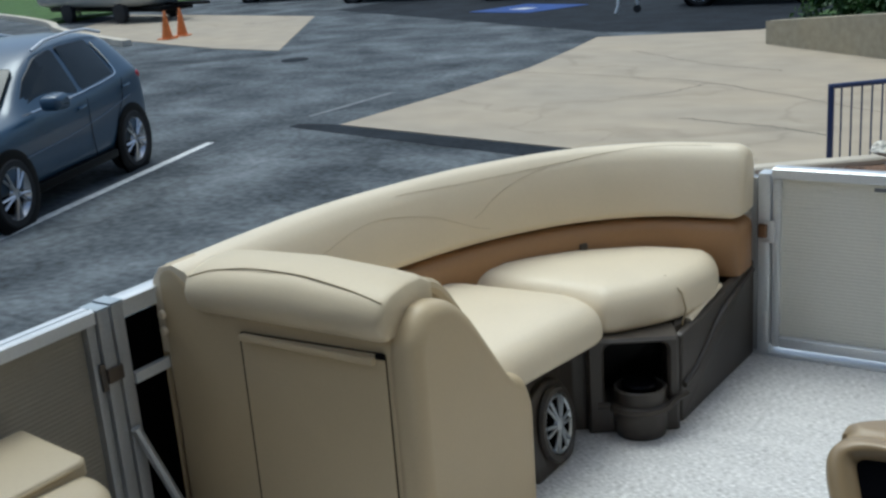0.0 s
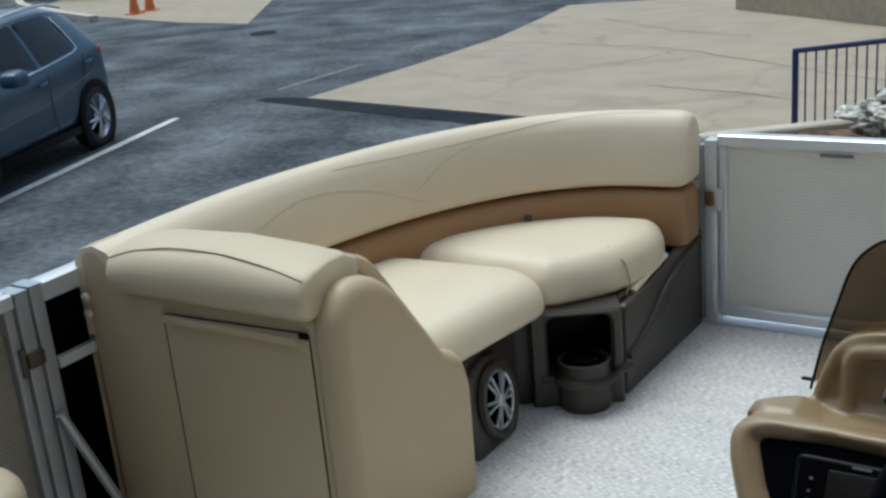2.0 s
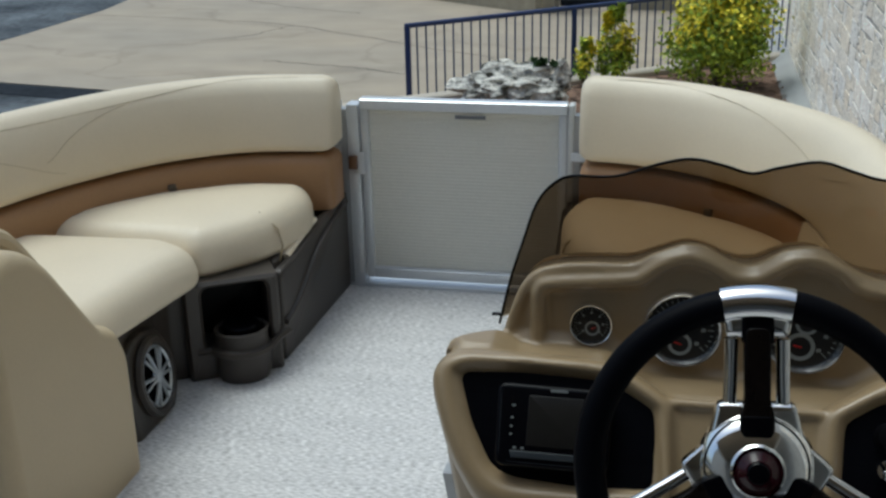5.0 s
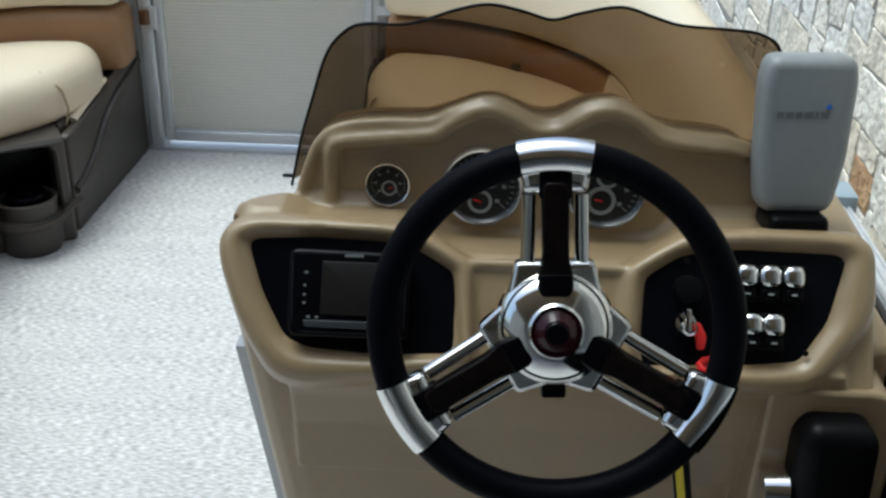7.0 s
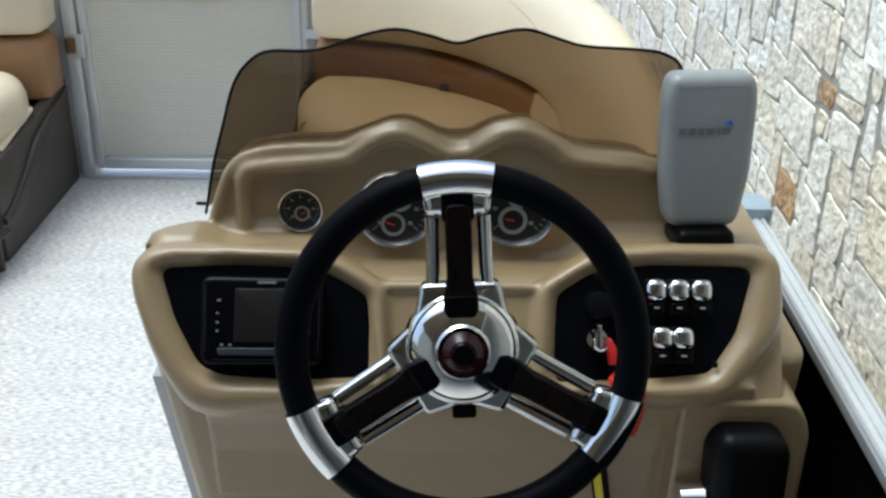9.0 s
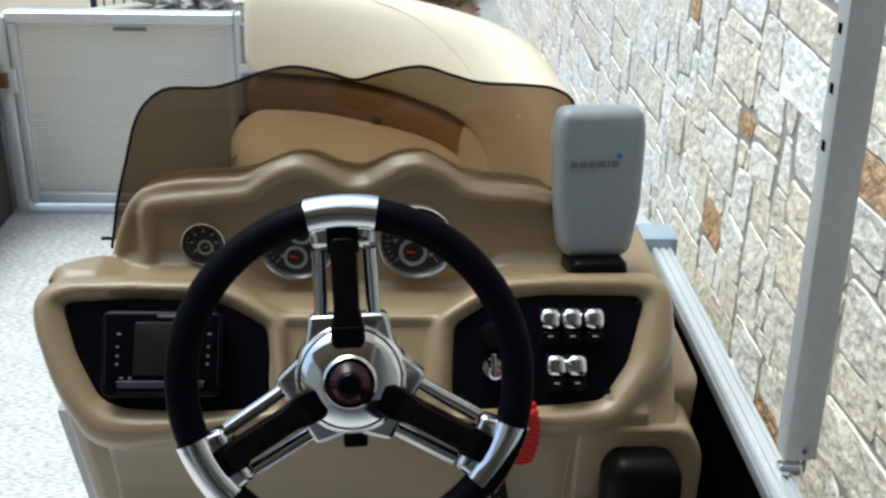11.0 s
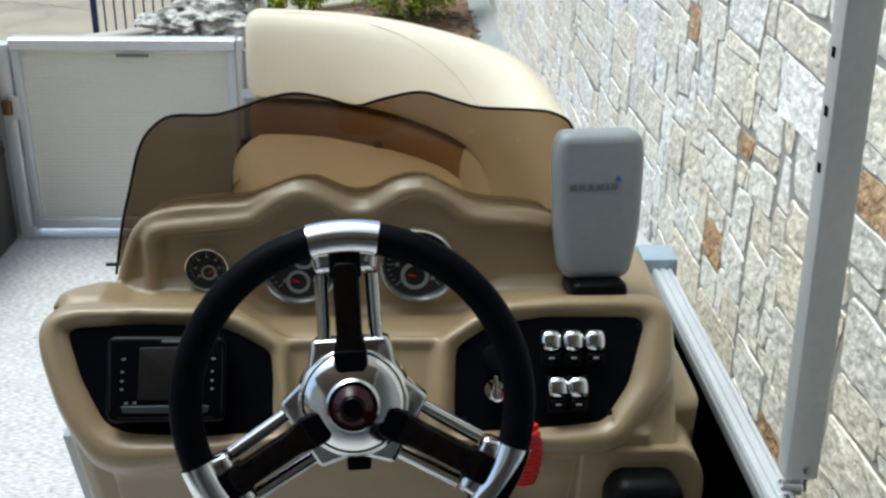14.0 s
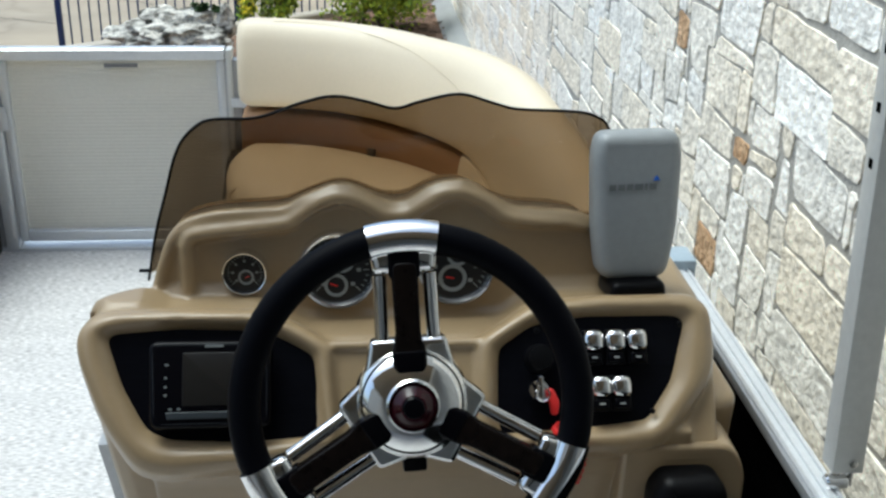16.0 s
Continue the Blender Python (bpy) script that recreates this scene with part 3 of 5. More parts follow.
    part("rear_window", slab([(-.46, 0, .08), (.46, 0, .08), (.40, .30, .06), (-.40, .30, .06)], -.02, .012, .01, 0, .05, M=frame_of((-1.835, 0, 1.13), (0, -1, 0), (.45, 0, .9))), GLASS_DARK, c)
    part("windscreen", slab([(-.62, 0, .06), (.62, 0, .06), (.54, .62, .06), (-.54, .62, .06)], -.02, .016, .01, 0, .05, M=frame_of((.93, 0, 1.06), (0, 1, 0), (-.80, 0, .56))), GLASS_DARK, c)
    part("bumper", slab([(-1.78, -.80, .1), (-1.92, -.6, .1), (-1.94, 0), (-1.92, .6, .1), (-1.78, .80, .1)], .32, .52, .03, .03, .03), BLACK, c, "black lower bumper")
    return c


suv = car("car", "blue-grey compact sport utility car parked on the asphalt", CAR)
rear, front = Vector((-9.95, 8.86)), Vector((-9.02, 6.55))
fw = (front - rear).normalized()
left = Vector((-fw.y, fw.x))
mid = (rear + front) / 2 - left * 0.80
suv.matrix_basis = Matrix.Translation((mid.x, mid.y, G + 0.004)) @ Matrix.Rotation(math.atan2(fw.y, fw.x), 4, "Z")
dark = car("car", "dark car parked across the lot", CAR_DARK)
dark.matrix_basis = Matrix.Translation((-21.0, 30.3, G + 0.008)) @ Matrix.Rotation(radians(12), 4, "Z")
copy_thing(dark, Matrix.Translation((-26.5, 31.5, G + 0.008)) @ Matrix.Rotation(radians(15), 4, "Z"))
copy_thing(dark, Matrix.Translation((-8.3, 27.2, G + 0.008)) @ Matrix.Rotation(radians(8), 4, "Z"))
copy_thing(dark, Matrix.Translation((-15.6, 30.0, G + 0.008)) @ Matrix.Rotation(radians(10), 4, "Z"))

# ---- retaining wall, stair and building beyond the apron ----
b = bmesh.new()
A, B = Vector((-5.78, 19.5)), Vector((-2.0, 16.75))
out = Vector((0.65, 0.76))
prof_a, prof_b = -0.80, -0.34
quad = [(A, prof_a), (B, prof_b)]
v = []
for p, zt in quad:
    for off in (0.0, 0.3):
        q = p + out * off
        v.append((b.verts.new((q.x, q.y, G - .05)), b.verts.new((q.x, q.y, zt))))
(a0, a1), (c0_, c1), (d0, d1), (e0, e1) = v
for f in ((a0, d0, d1, a1), (a1, d1, e1, c1), (c1, e1, e0, c0_), (a0, a1, c1, c0_), (d0, e0, e1, d1)):
    b.faces.new(f)
tagged(part("wall_retaining", b, CONCRETE_D, smooth=False), "stained concrete retaining wall with a bush on top", "wall", kind="structure")
tagged(part("pillar", box((-2.05, 16.85, G - .05), (-1.72, 17.4, 0.6), .02), CONCRETE_D), "stained concrete wall end pillar", "pillar", kind="structure")
tagged(part("wall_building", box((-1.9, 18.6, G - .05), (9, 18.9, 3.0)), SHADED_WALL, smooth=False), "shaded stained concrete building wall beyond the lot", "wall", kind="structure")
tagged(part("plinth", box((-1.72, 17.55, G - .05), (-0.75, 18.6, G + .10), .01), SEALED), "dark threshold slab", "slab", kind="structure")
tagged(part("bank", slab([A + out * .3, B + out * .3, (-1.9, 18.6), (-1.9, 40), (-4.5, 40), (-5.3, 20.9)], G, -0.84), GRASS, smooth=False), "planted bank behind the retaining wall", "grass", kind="structure")
stair = thing("stair", "concrete stair with a blue rail beyond the lot", "stair", (0, 17.6, G))
for i in range(9):
    part("step", box((-0.62 + .285 * i, 17.2, G - .02), (-0.62 + .285 * (i + 1) + .002, 18.55, G + .02 + .165 * (i + 1)), .01), CONCRETE_D, stair)
rail = thing("stair_rail", "blue painted steel stair rail with vertical bars", "railing", (-0.72, 17.15, G))
part("post", tube([(-0.74, 17.15, G), (-0.74, 17.15, 0.3)], .03), BLUE, rail)
part("lower_rail", tube([(-0.74, 17.15, G + .18), (1.9, 17.15, G + 1.72)], .028), BLUE, rail)
part("upper_rail", tube([(-0.74, 17.15, G + 1.1), (1.9, 17.15, G + 2.62)], .028), BLUE, rail)
for i in range(1, 17):
    x = -0.74 + .155 * i
    z = G + .18 + .583 * (x + .74)
    part("bar", tube([(x, 17.15, z), (x, 17.15, z + .9)], .009, n=5), BLUE, rail)


# ---- plants ----
def leaves(centre, rad, count, size, seed, lump=0.35, zmin=None, share=None, spires=0):
    """Leaf blades in clumps; share picks the clumps by their place, so that old and new growth stay apart."""
    rng = random.Random(seed)
    b = bmesh.new()
    clumps = []
    for k in range(max(6, count // 60)):
        d = Vector((rng.gauss(0, 1), rng.gauss(0, 1), rng.gauss(0, 1) + 0.2)).normalized()
        r = rng.random() ** 0.45
        clumps.append((Vector((d.x * rad[0] * r, d.y * rad[1] * r, d.z * rad[2] * r)) * rng.uniform(.72, 1.15), d, 1.0))
    for k in range(spires):
        a, r = rng.uniform(0, 6.28), rng.uniform(.1, .85)
        foot = Vector((math.cos(a) * rad[0] * r, math.sin(a) * rad[1] * r, rad[2] * (1 - r * r) ** .5))
        for h in range(5):
            clumps.append((foot + Vector((0, 0, rad[2] * .11 * h)), Vector((0, 0, 1)), .62 - .07 * h))
    for k in range(count):
        n = rng.randrange(len(clumps))
        c, d, tight = clumps[n]
        o = Vector((rng.gauss(0, 1), rng.gauss(0, 1), rng.gauss(0, 1))) * lump * min(rad) * 0.5 * tight
        p = Vector(centre) + c + o
        nrm = (d + Vector((rng.uniform(-1, 1), rng.uniform(-1, 1), rng.uniform(-.3, 1.2)))).normalized()
        t = Matrix.Rotation(rng.uniform(0, 6.28), 3, nrm) @ nrm.orthogonal().normalized()
        s = nrm.cross(t)
        L, w = size * rng.uniform(.7, 1.3), size * rng.uniform(.28, .42)
        if zmin is not None and p.z < zmin:
            continue
        if share is not None:
            new_growth = d.z > -.1 and c.length > .55 * min(rad) and math.sin(n * 12.9898) > (-.20 - .9 * o.z / (lump * min(rad)))
            if new_growth != share:
                continue
        vs = [b.verts.new(q) for q in (p, p + t * L * .5 + s * w + nrm * L * .1, p + t * L - nrm * L * .1, p + t * L * .5 - s * w + nrm * L * .1)]
        b.faces.new((vs[0], vs[1], vs[2]))
        b.faces.new((vs[0], vs[2], vs[3]))
    return b


def shrub(at, rad, count, size, seed, label, spires=4):
    s = thing("shrub", label, "shrub", at, "shrubs")
    rng = random.Random(seed)
    for k in range(7):
        a = rng.uniform(0, 6.28)
        q = (at[0] + math.cos(a) * rad[0] * .6, at[1] + math.sin(a) * rad[1] * .6, at[2] + rad[2] * 1.5)
        m = ((at[0] * 2 + q[0]) / 3, (at[1] * 2 + q[1]) / 3, at[2] + rad[2] * .5)
        part("stem", tube([at, m, q], [.015, .011, .004], n=5), BARK, s)
    mid = (at[0], at[1], at[2] + rad[2] * 1.02)
    part("crown", leaves(mid, rad, count, size, seed, zmin=at[2] + .02, share=False, spires=spires), LEAF, s, "green leaves", smooth=False)
    part("new_growth", leaves(mid, rad, count, size, seed, zmin=at[2] + .02, share=True, spires=spires), LEAF_Y, s, "golden yellow young leaves", smooth=False)
    return s


BED = -0.74
shrub((-0.40, 9.95, BED), (0.15, 0.14, 0.28), 2300, 0.042, 5, "small golden variegated shrub in a mulch bed")
shrub((-0.66, 9.85, BED), (0.10, 0.10, 0.17), 850, 0.042, 6, "low golden shrub sprig in a mulch bed")
shrub((0.47, 9.95, BED), (0.45, 0.42, 0.46), 13000, 0.044, 7, "large golden variegated shrub beside the stone wall", 9)
hedge = thing("hedge", "dark green bush above the retaining wall", "bush", (-4.4, 19.6, -.62))
for k, (x, y) in enumerate(((-4.9, 20.5), (-4.3, 20.0), (-3.6, 19.4), (-2.9, 18.8))):
    part("crown", leaves((x, y, -.45), (.62, .6, .5), 1700, .11, 20 + k, zmin=-.86), LEAF_D, hedge, smooth=False)

# ---- raised bed, kerb, rock, blue fence ----
KA, KB = Vector((-5.2, 6.80)), Vector((1.10, 11.39))
kd = (KB - KA).normalized()
kn = Vector((kd.y, -kd.x))
b = slab([KA + kn * .14, KB + kn * .14, (1.10, 5.2), (-5.2, 5.2)], G - .05, BED)
bmesh.ops.triangulate(b, faces=b.faces[:])
bed = tagged(part("bed", b, MULCH, smooth=False), "raised planting bed covered with brown mulch", "planting bed", kind="structure")
b = sweep([KA, KA.lerp(KB, .33), KA.lerp(KB, .66), KB], [(0, G - .05), (0, -.70), (.015, -.685), (.135, -.685), (.15, -.70), (.15, G - .05)])
tagged(part("kerb", b, KERB), "pale concrete kerb edging the mulch bed", "kerb", kind="structure")
chips = bmesh.new()
rng = random.Random(3)
for k in range(2600):
    x, y = rng.uniform(-4.2, 1.05), rng.uniform(6.8, 11.0)
    if (Vector((x, y)) - KA).dot(kn) < .18:
        continue
    L, w, a, z = rng.uniform(.02, .06), rng.uniform(.008, .016), rng.uniform(0, 6.28), BED + .004
    u, s = Vector((math.cos(a), math.sin(a))) * L, Vector((-math.sin(a), math.cos(a))) * w
    p = Vector((x, y))
    vs = [chips.verts.new((*q, z + rng.uniform(0, .02))) for q in (p - u - s, p + u - s, p + u + s, p - u + s)]
    chips.faces.new(vs)
tagged(part("mulch", chips, surf("bark_chips", (.16, .09, .055), .95, island=.5, bump=0, tint=(.09, .06, .045)), bed, smooth=False), "", "", kind="stuff")

b = bmesh.new()
rr = random.Random(9)
for cx, cy, cz, sx, sy, sz in ((0, .02, .20, .40, .28, .10), (-.36, .0, .19, .15, .14, .055), (.02, -.02, .09, .30, .22, .13), (.20, -.08, .12, .24, .16, .12), (-.16, -.06, .12, .22, .16, .10), (.40, .02, .27, .075, .08, .13), (-.10, .08, .31, .17, .14, .065), (.16, .08, .32, .18, .13, .055)):
    lump = bmesh.new()
    bmesh.ops.create_icosphere(lump, subdivisions=5, radius=1)
    off = Vector((rr.uniform(0, 9), rr.uniform(0, 9), rr.uniform(0, 9)))
    for vtx in lump.verts:
        p = vtx.co.copy()
        ridge = 1 - abs(noise.noise(p * 2.6 + off)) * 2
        pit = max(0, noise.noise(p * 4.2 + off * 2) - .18)
        k = 1 + .34 * noise.noise(p * 1.3 + off) + .20 * (ridge - .6) - 1.1 * pit + .12 * noise.noise(p * 9 + off)
        vtx.co = Vector((-1.15 + cx + p.x * k * sx, 8.92 + cy + p.y * k * sy, max(BED - .02, BED + cz + p.z * k * sz)))
    add(b, lump)
rock = thing("rock", "weathered hollow limestone rock on the mulch", "rock", (-1.2, 8.9, BED))
stone = part("stone", b, ROCK, rock, angle=60)
mod = stone.modifiers.new("joined", "REMESH")
mod.mode, mod.voxel_size, mod.use_smooth_shade = "VOXEL", 0.009, True
part("moss", leaves((-.92, 8.95, BED + .385), (.12, .08, .022), 420, .030, 31, lump=.6), LEAF_D, rock, "green plants growing on the rock", smooth=False)
fence = thing("fence", "blue painted steel picket fence behind the bed", "fence", (-2.1, 9.3, G))
FA = Vector((-2.080, 9.30))
fd = Vector((1.30, 0.88)).normalized()
fz = -0.148
for i, dist in enumerate((0.0, 1.567, 3.134, 4.7)):
    p = FA + fd * dist
    part("post", box((p.x - .022, p.y - .022, G), (p.x + .022, p.y + .022, fz + .02 * dist), .004), BLUE, fence)
for z, r in ((fz, .022), (G + .12, .018)):
    part("rail", tube([(FA.x - fd.x * .02, FA.y - fd.y * .02, z), (FA.x + fd.x * 4.72, FA.y + fd.y * 4.72, z + .02 * 4.7)], r, n=8), BLUE, fence)
for i in range(1, 57):
    d = 0.0825 * i
    if i % 19 == 0:
        continue
    p = FA + fd * d
    part("picket", tube([(p.x, p.y, G + .1), (p.x, p.y, fz + .02 * d)], .008, n=5, caps=False), BLUE, fence)

# plain unseen wall added behind the camera to set the fill light
tagged(part("wall_south", box((-8, -4.3, G), (1.5, -4.0, 4.2)), PALE, smooth=False), "plain unseen wall added to set the fill light", "wall", kind="structure")
tagged(part("wall_core", box((1.1492, -4.0, G), (1.5, 15.5, 4.2)), MORTAR, smooth=False), "grey mortar of the stone wall", "wall", kind="structure")
foot = bmesh.new()
ends = [[foot.verts.new((x, y, z)) for x, z in ((.96, G), (.96, -.750), (.985, -.738), (1.06, -.69), (1.11, -.662), (1.155, -.658), (1.155, G))] for y in (5.3, 15.5)]
for i in range(7):
    foot.faces.new((ends[0][i - 1], ends[0][i], ends[1][i], ends[1][i - 1]))
for ring in ends:
    foot.faces.new(ring)
tagged(part("wall_foundation", foot, STUCCO, angle=40), "smooth grey concrete footing along the stone wall", "foundation", kind="structure")
# unseen canopy added to cut top light on the helm and tint chrome
tagged(part("ceiling", box((-2.1, -4.0, 2.15), (1.10, 0.45, 2.22)), surf("unseen_tan_cloth", (.34, .27, .19), .9), smooth=False), "unseen tan canopy added to shade the aft deck", "canopy", kind="structure")

# ---- boat deck and fences ----
PX, SX, BY = -1.735, 0.735, 3.47       # port, starboard and bow fence lines
tagged(part("floor", slab([(PX - .05, -1.6), (SX + .05, -1.6), (SX + .05, BY + .06), (PX - .05, BY + .06)], -.07, 0.0), CARPET, smooth=False),
       "light grey speckled marine carpet on the boat deck", "carpet", kind="structure")
hull = thing("pontoon", "aluminium pontoon tube under the boat deck", "pontoon", (PX + .4, 1, G), "pontoons")
part("tube", tube([(PX + .45, -1.6, -.42), (PX + .45, 3.0, -.42), (PX + .45, 3.6, -.25)], [.33, .33, .05], n=20), ALU, hull)
copy_thing(hull, Matrix.Translation((PX + .4 + 1.6, 1, G)))
bunk = thing("trailer_bunk", "dark trailer bunk carrying the pontoons", "trailer bunk", (XC, 1, G))
part("beam", box((PX, 0.2, G), (SX, 0.4, -.74), .02), BLACK, bunk)
part("beam", box((PX, 2.2, G), (SX, 2.4, -.74), .02), BLACK, bunk)


def ribbed(w, h, depth=0.0006, pitch=0.011):
    """An upright sheet in x and z, ribbed across."""
    b = bmesh.new()
    n = int(h / pitch)
    prev = None
    for i in range(n * 2 + 1):
        z = h * i / (n * 2)
        y = depth if i % 2 else -depth
        row = [b.verts.new((0, y, z)), b.verts.new((w, y, z))]
        if prev:
            b.faces.new((prev[0], prev[1], row[1], row[0]))
        prev = row
    return b


def fence_panel(name, label, a, c, h, z0=0.02, rail_w=0.024, mid=None, group="boat fence panels", sheet_mat=None, prof=None, metal=None):
    """An aluminium framed panel from a to c in plan."""
    a, c = Vector(a), Vector(c)
    d = (c - a)
    L = d.length
    M = Matrix.Translation((a.x, a.y, z0)) @ Matrix.Rotation(math.atan2(d.y, d.x), 4, "Z")
    t = thing(name, label, "fence panel", (a.x, a.y, z0), group)
    top = bmesh.new()
    prof = prof or [(-.024, h - .032), (-.024, h - .004), (-.018, h), (-.008, h), (-.006, h - .003), (-.002, h - .003), (0, h), (.018, h), (.024, h - .004), (.024, h - .022), (.018, h - .026), (.018, h - .032)]
    vs = [[top.verts.new((x, y, z)) for y, z in prof] for x in (0, L)]
    for i in range(len(prof)):
        top.faces.new((vs[0][i - 1], vs[0][i], vs[1][i], vs[1][i - 1]))
    top.faces.new(vs[0])
    top.faces.new(vs[1])
    top.transform(M)
    part("top_rail", top, ALU, t, angle=20)
    part("bottom_rail", box((rail_w, -.02, 0), (L - rail_w, .02, .034), .006, 3, M=M), metal or ALU, t)
    for x0 in (0, L - rail_w):
        part("stile", box((x0, -.02, 0), (x0 + rail_w, .02, h - .034), .004, M=M), metal or ALU, t)
    sheet = ribbed(L - 2 * rail_w, h - .062)
    sheet.transform(M @ Matrix.Translation((rail_w, 0, .031)))
    part("panel", sheet, sheet_mat or FENCE_PANEL, t, "ribbed panel", smooth=False)
    if mid:
        part("mid_rail", box((rail_w, -.02, mid - .012), (L - rail_w, .02, mid + .012), .003, M=M), ALU, t)
    return t


HR = 0.645
# sheet is FENCE_PANEL darkened, the port side's shade put into its colour
fence_panel("boat_fence", "aluminium framed grey side fence of the boat", (PX, -1.5), (PX, 1.655), HR - .02, sheet_mat=surf("shaded_fence_panel", (0.26, 0.235, 0.19), 0.5), metal=ALU_DULL_SHADED)
# DARK sheet carries the shadow inside this fence as black colour
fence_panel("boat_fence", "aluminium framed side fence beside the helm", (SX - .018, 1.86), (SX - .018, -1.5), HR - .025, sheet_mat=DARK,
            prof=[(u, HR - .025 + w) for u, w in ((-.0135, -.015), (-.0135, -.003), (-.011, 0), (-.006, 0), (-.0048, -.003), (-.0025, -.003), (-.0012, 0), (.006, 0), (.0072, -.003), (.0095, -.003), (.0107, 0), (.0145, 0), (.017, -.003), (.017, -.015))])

helm_fence = bpy.data.objects["boat_fence.001"]
# added strip whose dark grey stands for shade on the rail's inner side
part("side_channel", box((SX - .0350, -1.48, HR - .026), (SX - .0316, 1.85, HR - .012), .001), ALU_DULL_SHADED, helm_fence, "dark strip for the shaded inner side of the rail")


def bow_fence(flip):
    """The fence that follows the lounge round the bow corner."""
    t = thing("bow_fence", "aluminium framed curved fence around the bow corner", "fence panel", ((2 * XC - PX) if flip else PX, 2.6, 0), "curved bow fences")
    pts = smooth_path([(PX, 1.735, 0), (PX, 2.2, 0), (-1.73, 2.45, 0), (-1.68, 2.70, 0), (-1.58, 2.96, 0), (-1.40, 3.24, 0), (-1.14, 3.42, 0), (-0.838, BY, 0)], 40)
    if flip:
        pts = smooth_path([(-1.7167, 1.87, 0), (-1.7167, 2.2, 0), (-1.715, 2.45, 0), (-1.71, 2.70, 0), (-1.675, 2.97, 0), (-1.52, 3.28, 0), (-1.24, 3.43, 0), (-0.838, BY, 0)], 40)
    path = [Vector((p.x, p.y)) for p in pts]
    ya = 1.87 if flip else 1.735

    def put(name, bm, mat, label=""):
        part(name, mirror(bm, XC) if flip else bm, mat, t, label)
    zt = [HR - (.085 * min(1, i / 8) if flip else .05 * max(0, i - 12) / 28) for i in range(41)]
    k = .75 if flip else 1.0
    top = sweep(path, [(u * k, w) for u, w in ((-.024, -.045), (-.024, -.004), (-.018, 0), (.018, 0), (.024, -.004), (.018, -.026), (.018, -.045))])
    for i, v in enumerate(top.verts):
        v.co.z += zt[i // 7]
    put("top_rail", top, ALU)
    put("panel", sweep(path, [(-.006, .05), (-.006, .56), (.006, .56), (.006, .05)]), FENCE_PANEL)
    put("bottom_rail", sweep(path, [(-.02, .01), (-.02, .055), (.02, .055), (.02, .01)]), ALU)
    put("mid_rail", sweep(path, [(-.012, .44), (-.012, .465), (.03, .465), (.03, .44)]), ALU)
    if flip:
        put("stile", box((PX - .02, ya, .01), (PX + .02, ya + .03, .60), .003), ALU)
    # gate-side stile, its shade given by the darker metal
    put("stile", box((-.868, BY - .02, .01), (-.818, BY + .02, .575), .003), ALU_DULL_SHADED)
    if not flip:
        # sheet set into the open gap, black for the shade there
        put("backing", box((PX + .009, ya, .03), (PX + .014, 1.95, .595), .001), DARK, "black sheet for the shaded gap behind the lounge")


bow_fence(False)
bow_fence(True)
gate = fence_panel("bow_gate", "grey ribbed bow gate in an aluminium frame", (-0.772, BY), (-0.142, BY), .58, z0=.028)
gate["category"] = "gate"
part("latch_plate", box((-.792, BY - .036, .375), (-.758, BY - .0305, .445), .002), ALU, gate)
part("latch", box((-.808, BY - .05, .392), (-.780, BY - .034, .436), .006), surf("bronze_latch", (.16, .09, .05), .4, .6), gate, "bronze coloured gate latch")
part("label_strip", box((-.476, BY - .0245, .556), (-.384, BY - .0185, .566)), surf("grey_label", (.16, .16, .17), .5, bump=0), gate, "small dark maker label")
gp = thing("gate_post", "square aluminium post beside the bow gate", "post", (-.815, BY, 0), "gate posts")
part("tube", box((-.814, BY - .03, 0), (-.776, BY + .03, .592), .005), ALU, gp)
part("slot", box((-.791, BY - .0345, .045), (-.779, BY - .0305, .148), .003), surf("white_slot", (.75, .75, .75), .4), gp, "white plastic slot cover")
gp2 = thing("gate_post", "aluminium post at the hinge side of the bow gate", "post", (-.13, BY, 0), "gate posts")
part("tube", box((-.138, BY - .025, 0), (-.121, BY + .03, .605), .004), ALU_PAINT, gp2)
tagged(part("threshold", box((-.83, BY - .030, 0.0), (-.12, BY + .05, .010), .003), ALU), "aluminium threshold strip under the bow gate", "threshold", kind="structure")
for y0, zt in ((1.66, HR + .005), (1.70, HR + .008)):
    sp = thing("fence_post", "square aluminium fence post with a bronze hinge", "post", (PX, y0, 0), "side gate posts")
    zt -= .012
    part("tube", box((PX - .025, y0 - .002, 0), (PX + .028, y0 + .031, zt), .004), ALU_DULL_SHADED, sp)
    part("cap", box((PX - .03, y0 - .004, zt), (PX + .030, y0 + .032, zt + .007), .003), surf("grey_cap", (.33, .38, .43), .5), sp, "blue grey plastic cap")
hg = thing("hinge", "bronze coloured gate hinge", "hinge", (PX + .03, 1.67, .49))
part("leaf", box((PX + .022, 1.642, .455), (PX + .030, 1.656, .52), .002), surf("bronze_hinge", (.13, .115, .10), .4, .6), hg)
part("pin", box((PX + .026, 1.656, .47), (PX + .036, 1.70, .505), .004), surf("bronze_hinge_pin", (.11, .09, .075), .4, .6), hg)
br = thing("brace", "slanted aluminium brace on the side fence", "brace", (PX + .04, 1.72, .3))
part("bar", tube([(PX + .04, 1.70, .345), (PX + .07, 1.78, .10), (PX + .08, 1.80, 0)], .012, n=8), ALU_DULL_SHADED, br)

cl = thing("rail_clamp", "blue grey plastic clamp on the side rail", "clamp", (SX, 1.87, HR))
part("body", box((SX - .047, 1.835, HR - .03), (SX + .008, 1.895, HR + .010), .006), surf("clamp_plastic", (.33, .40, .46), .45), cl)

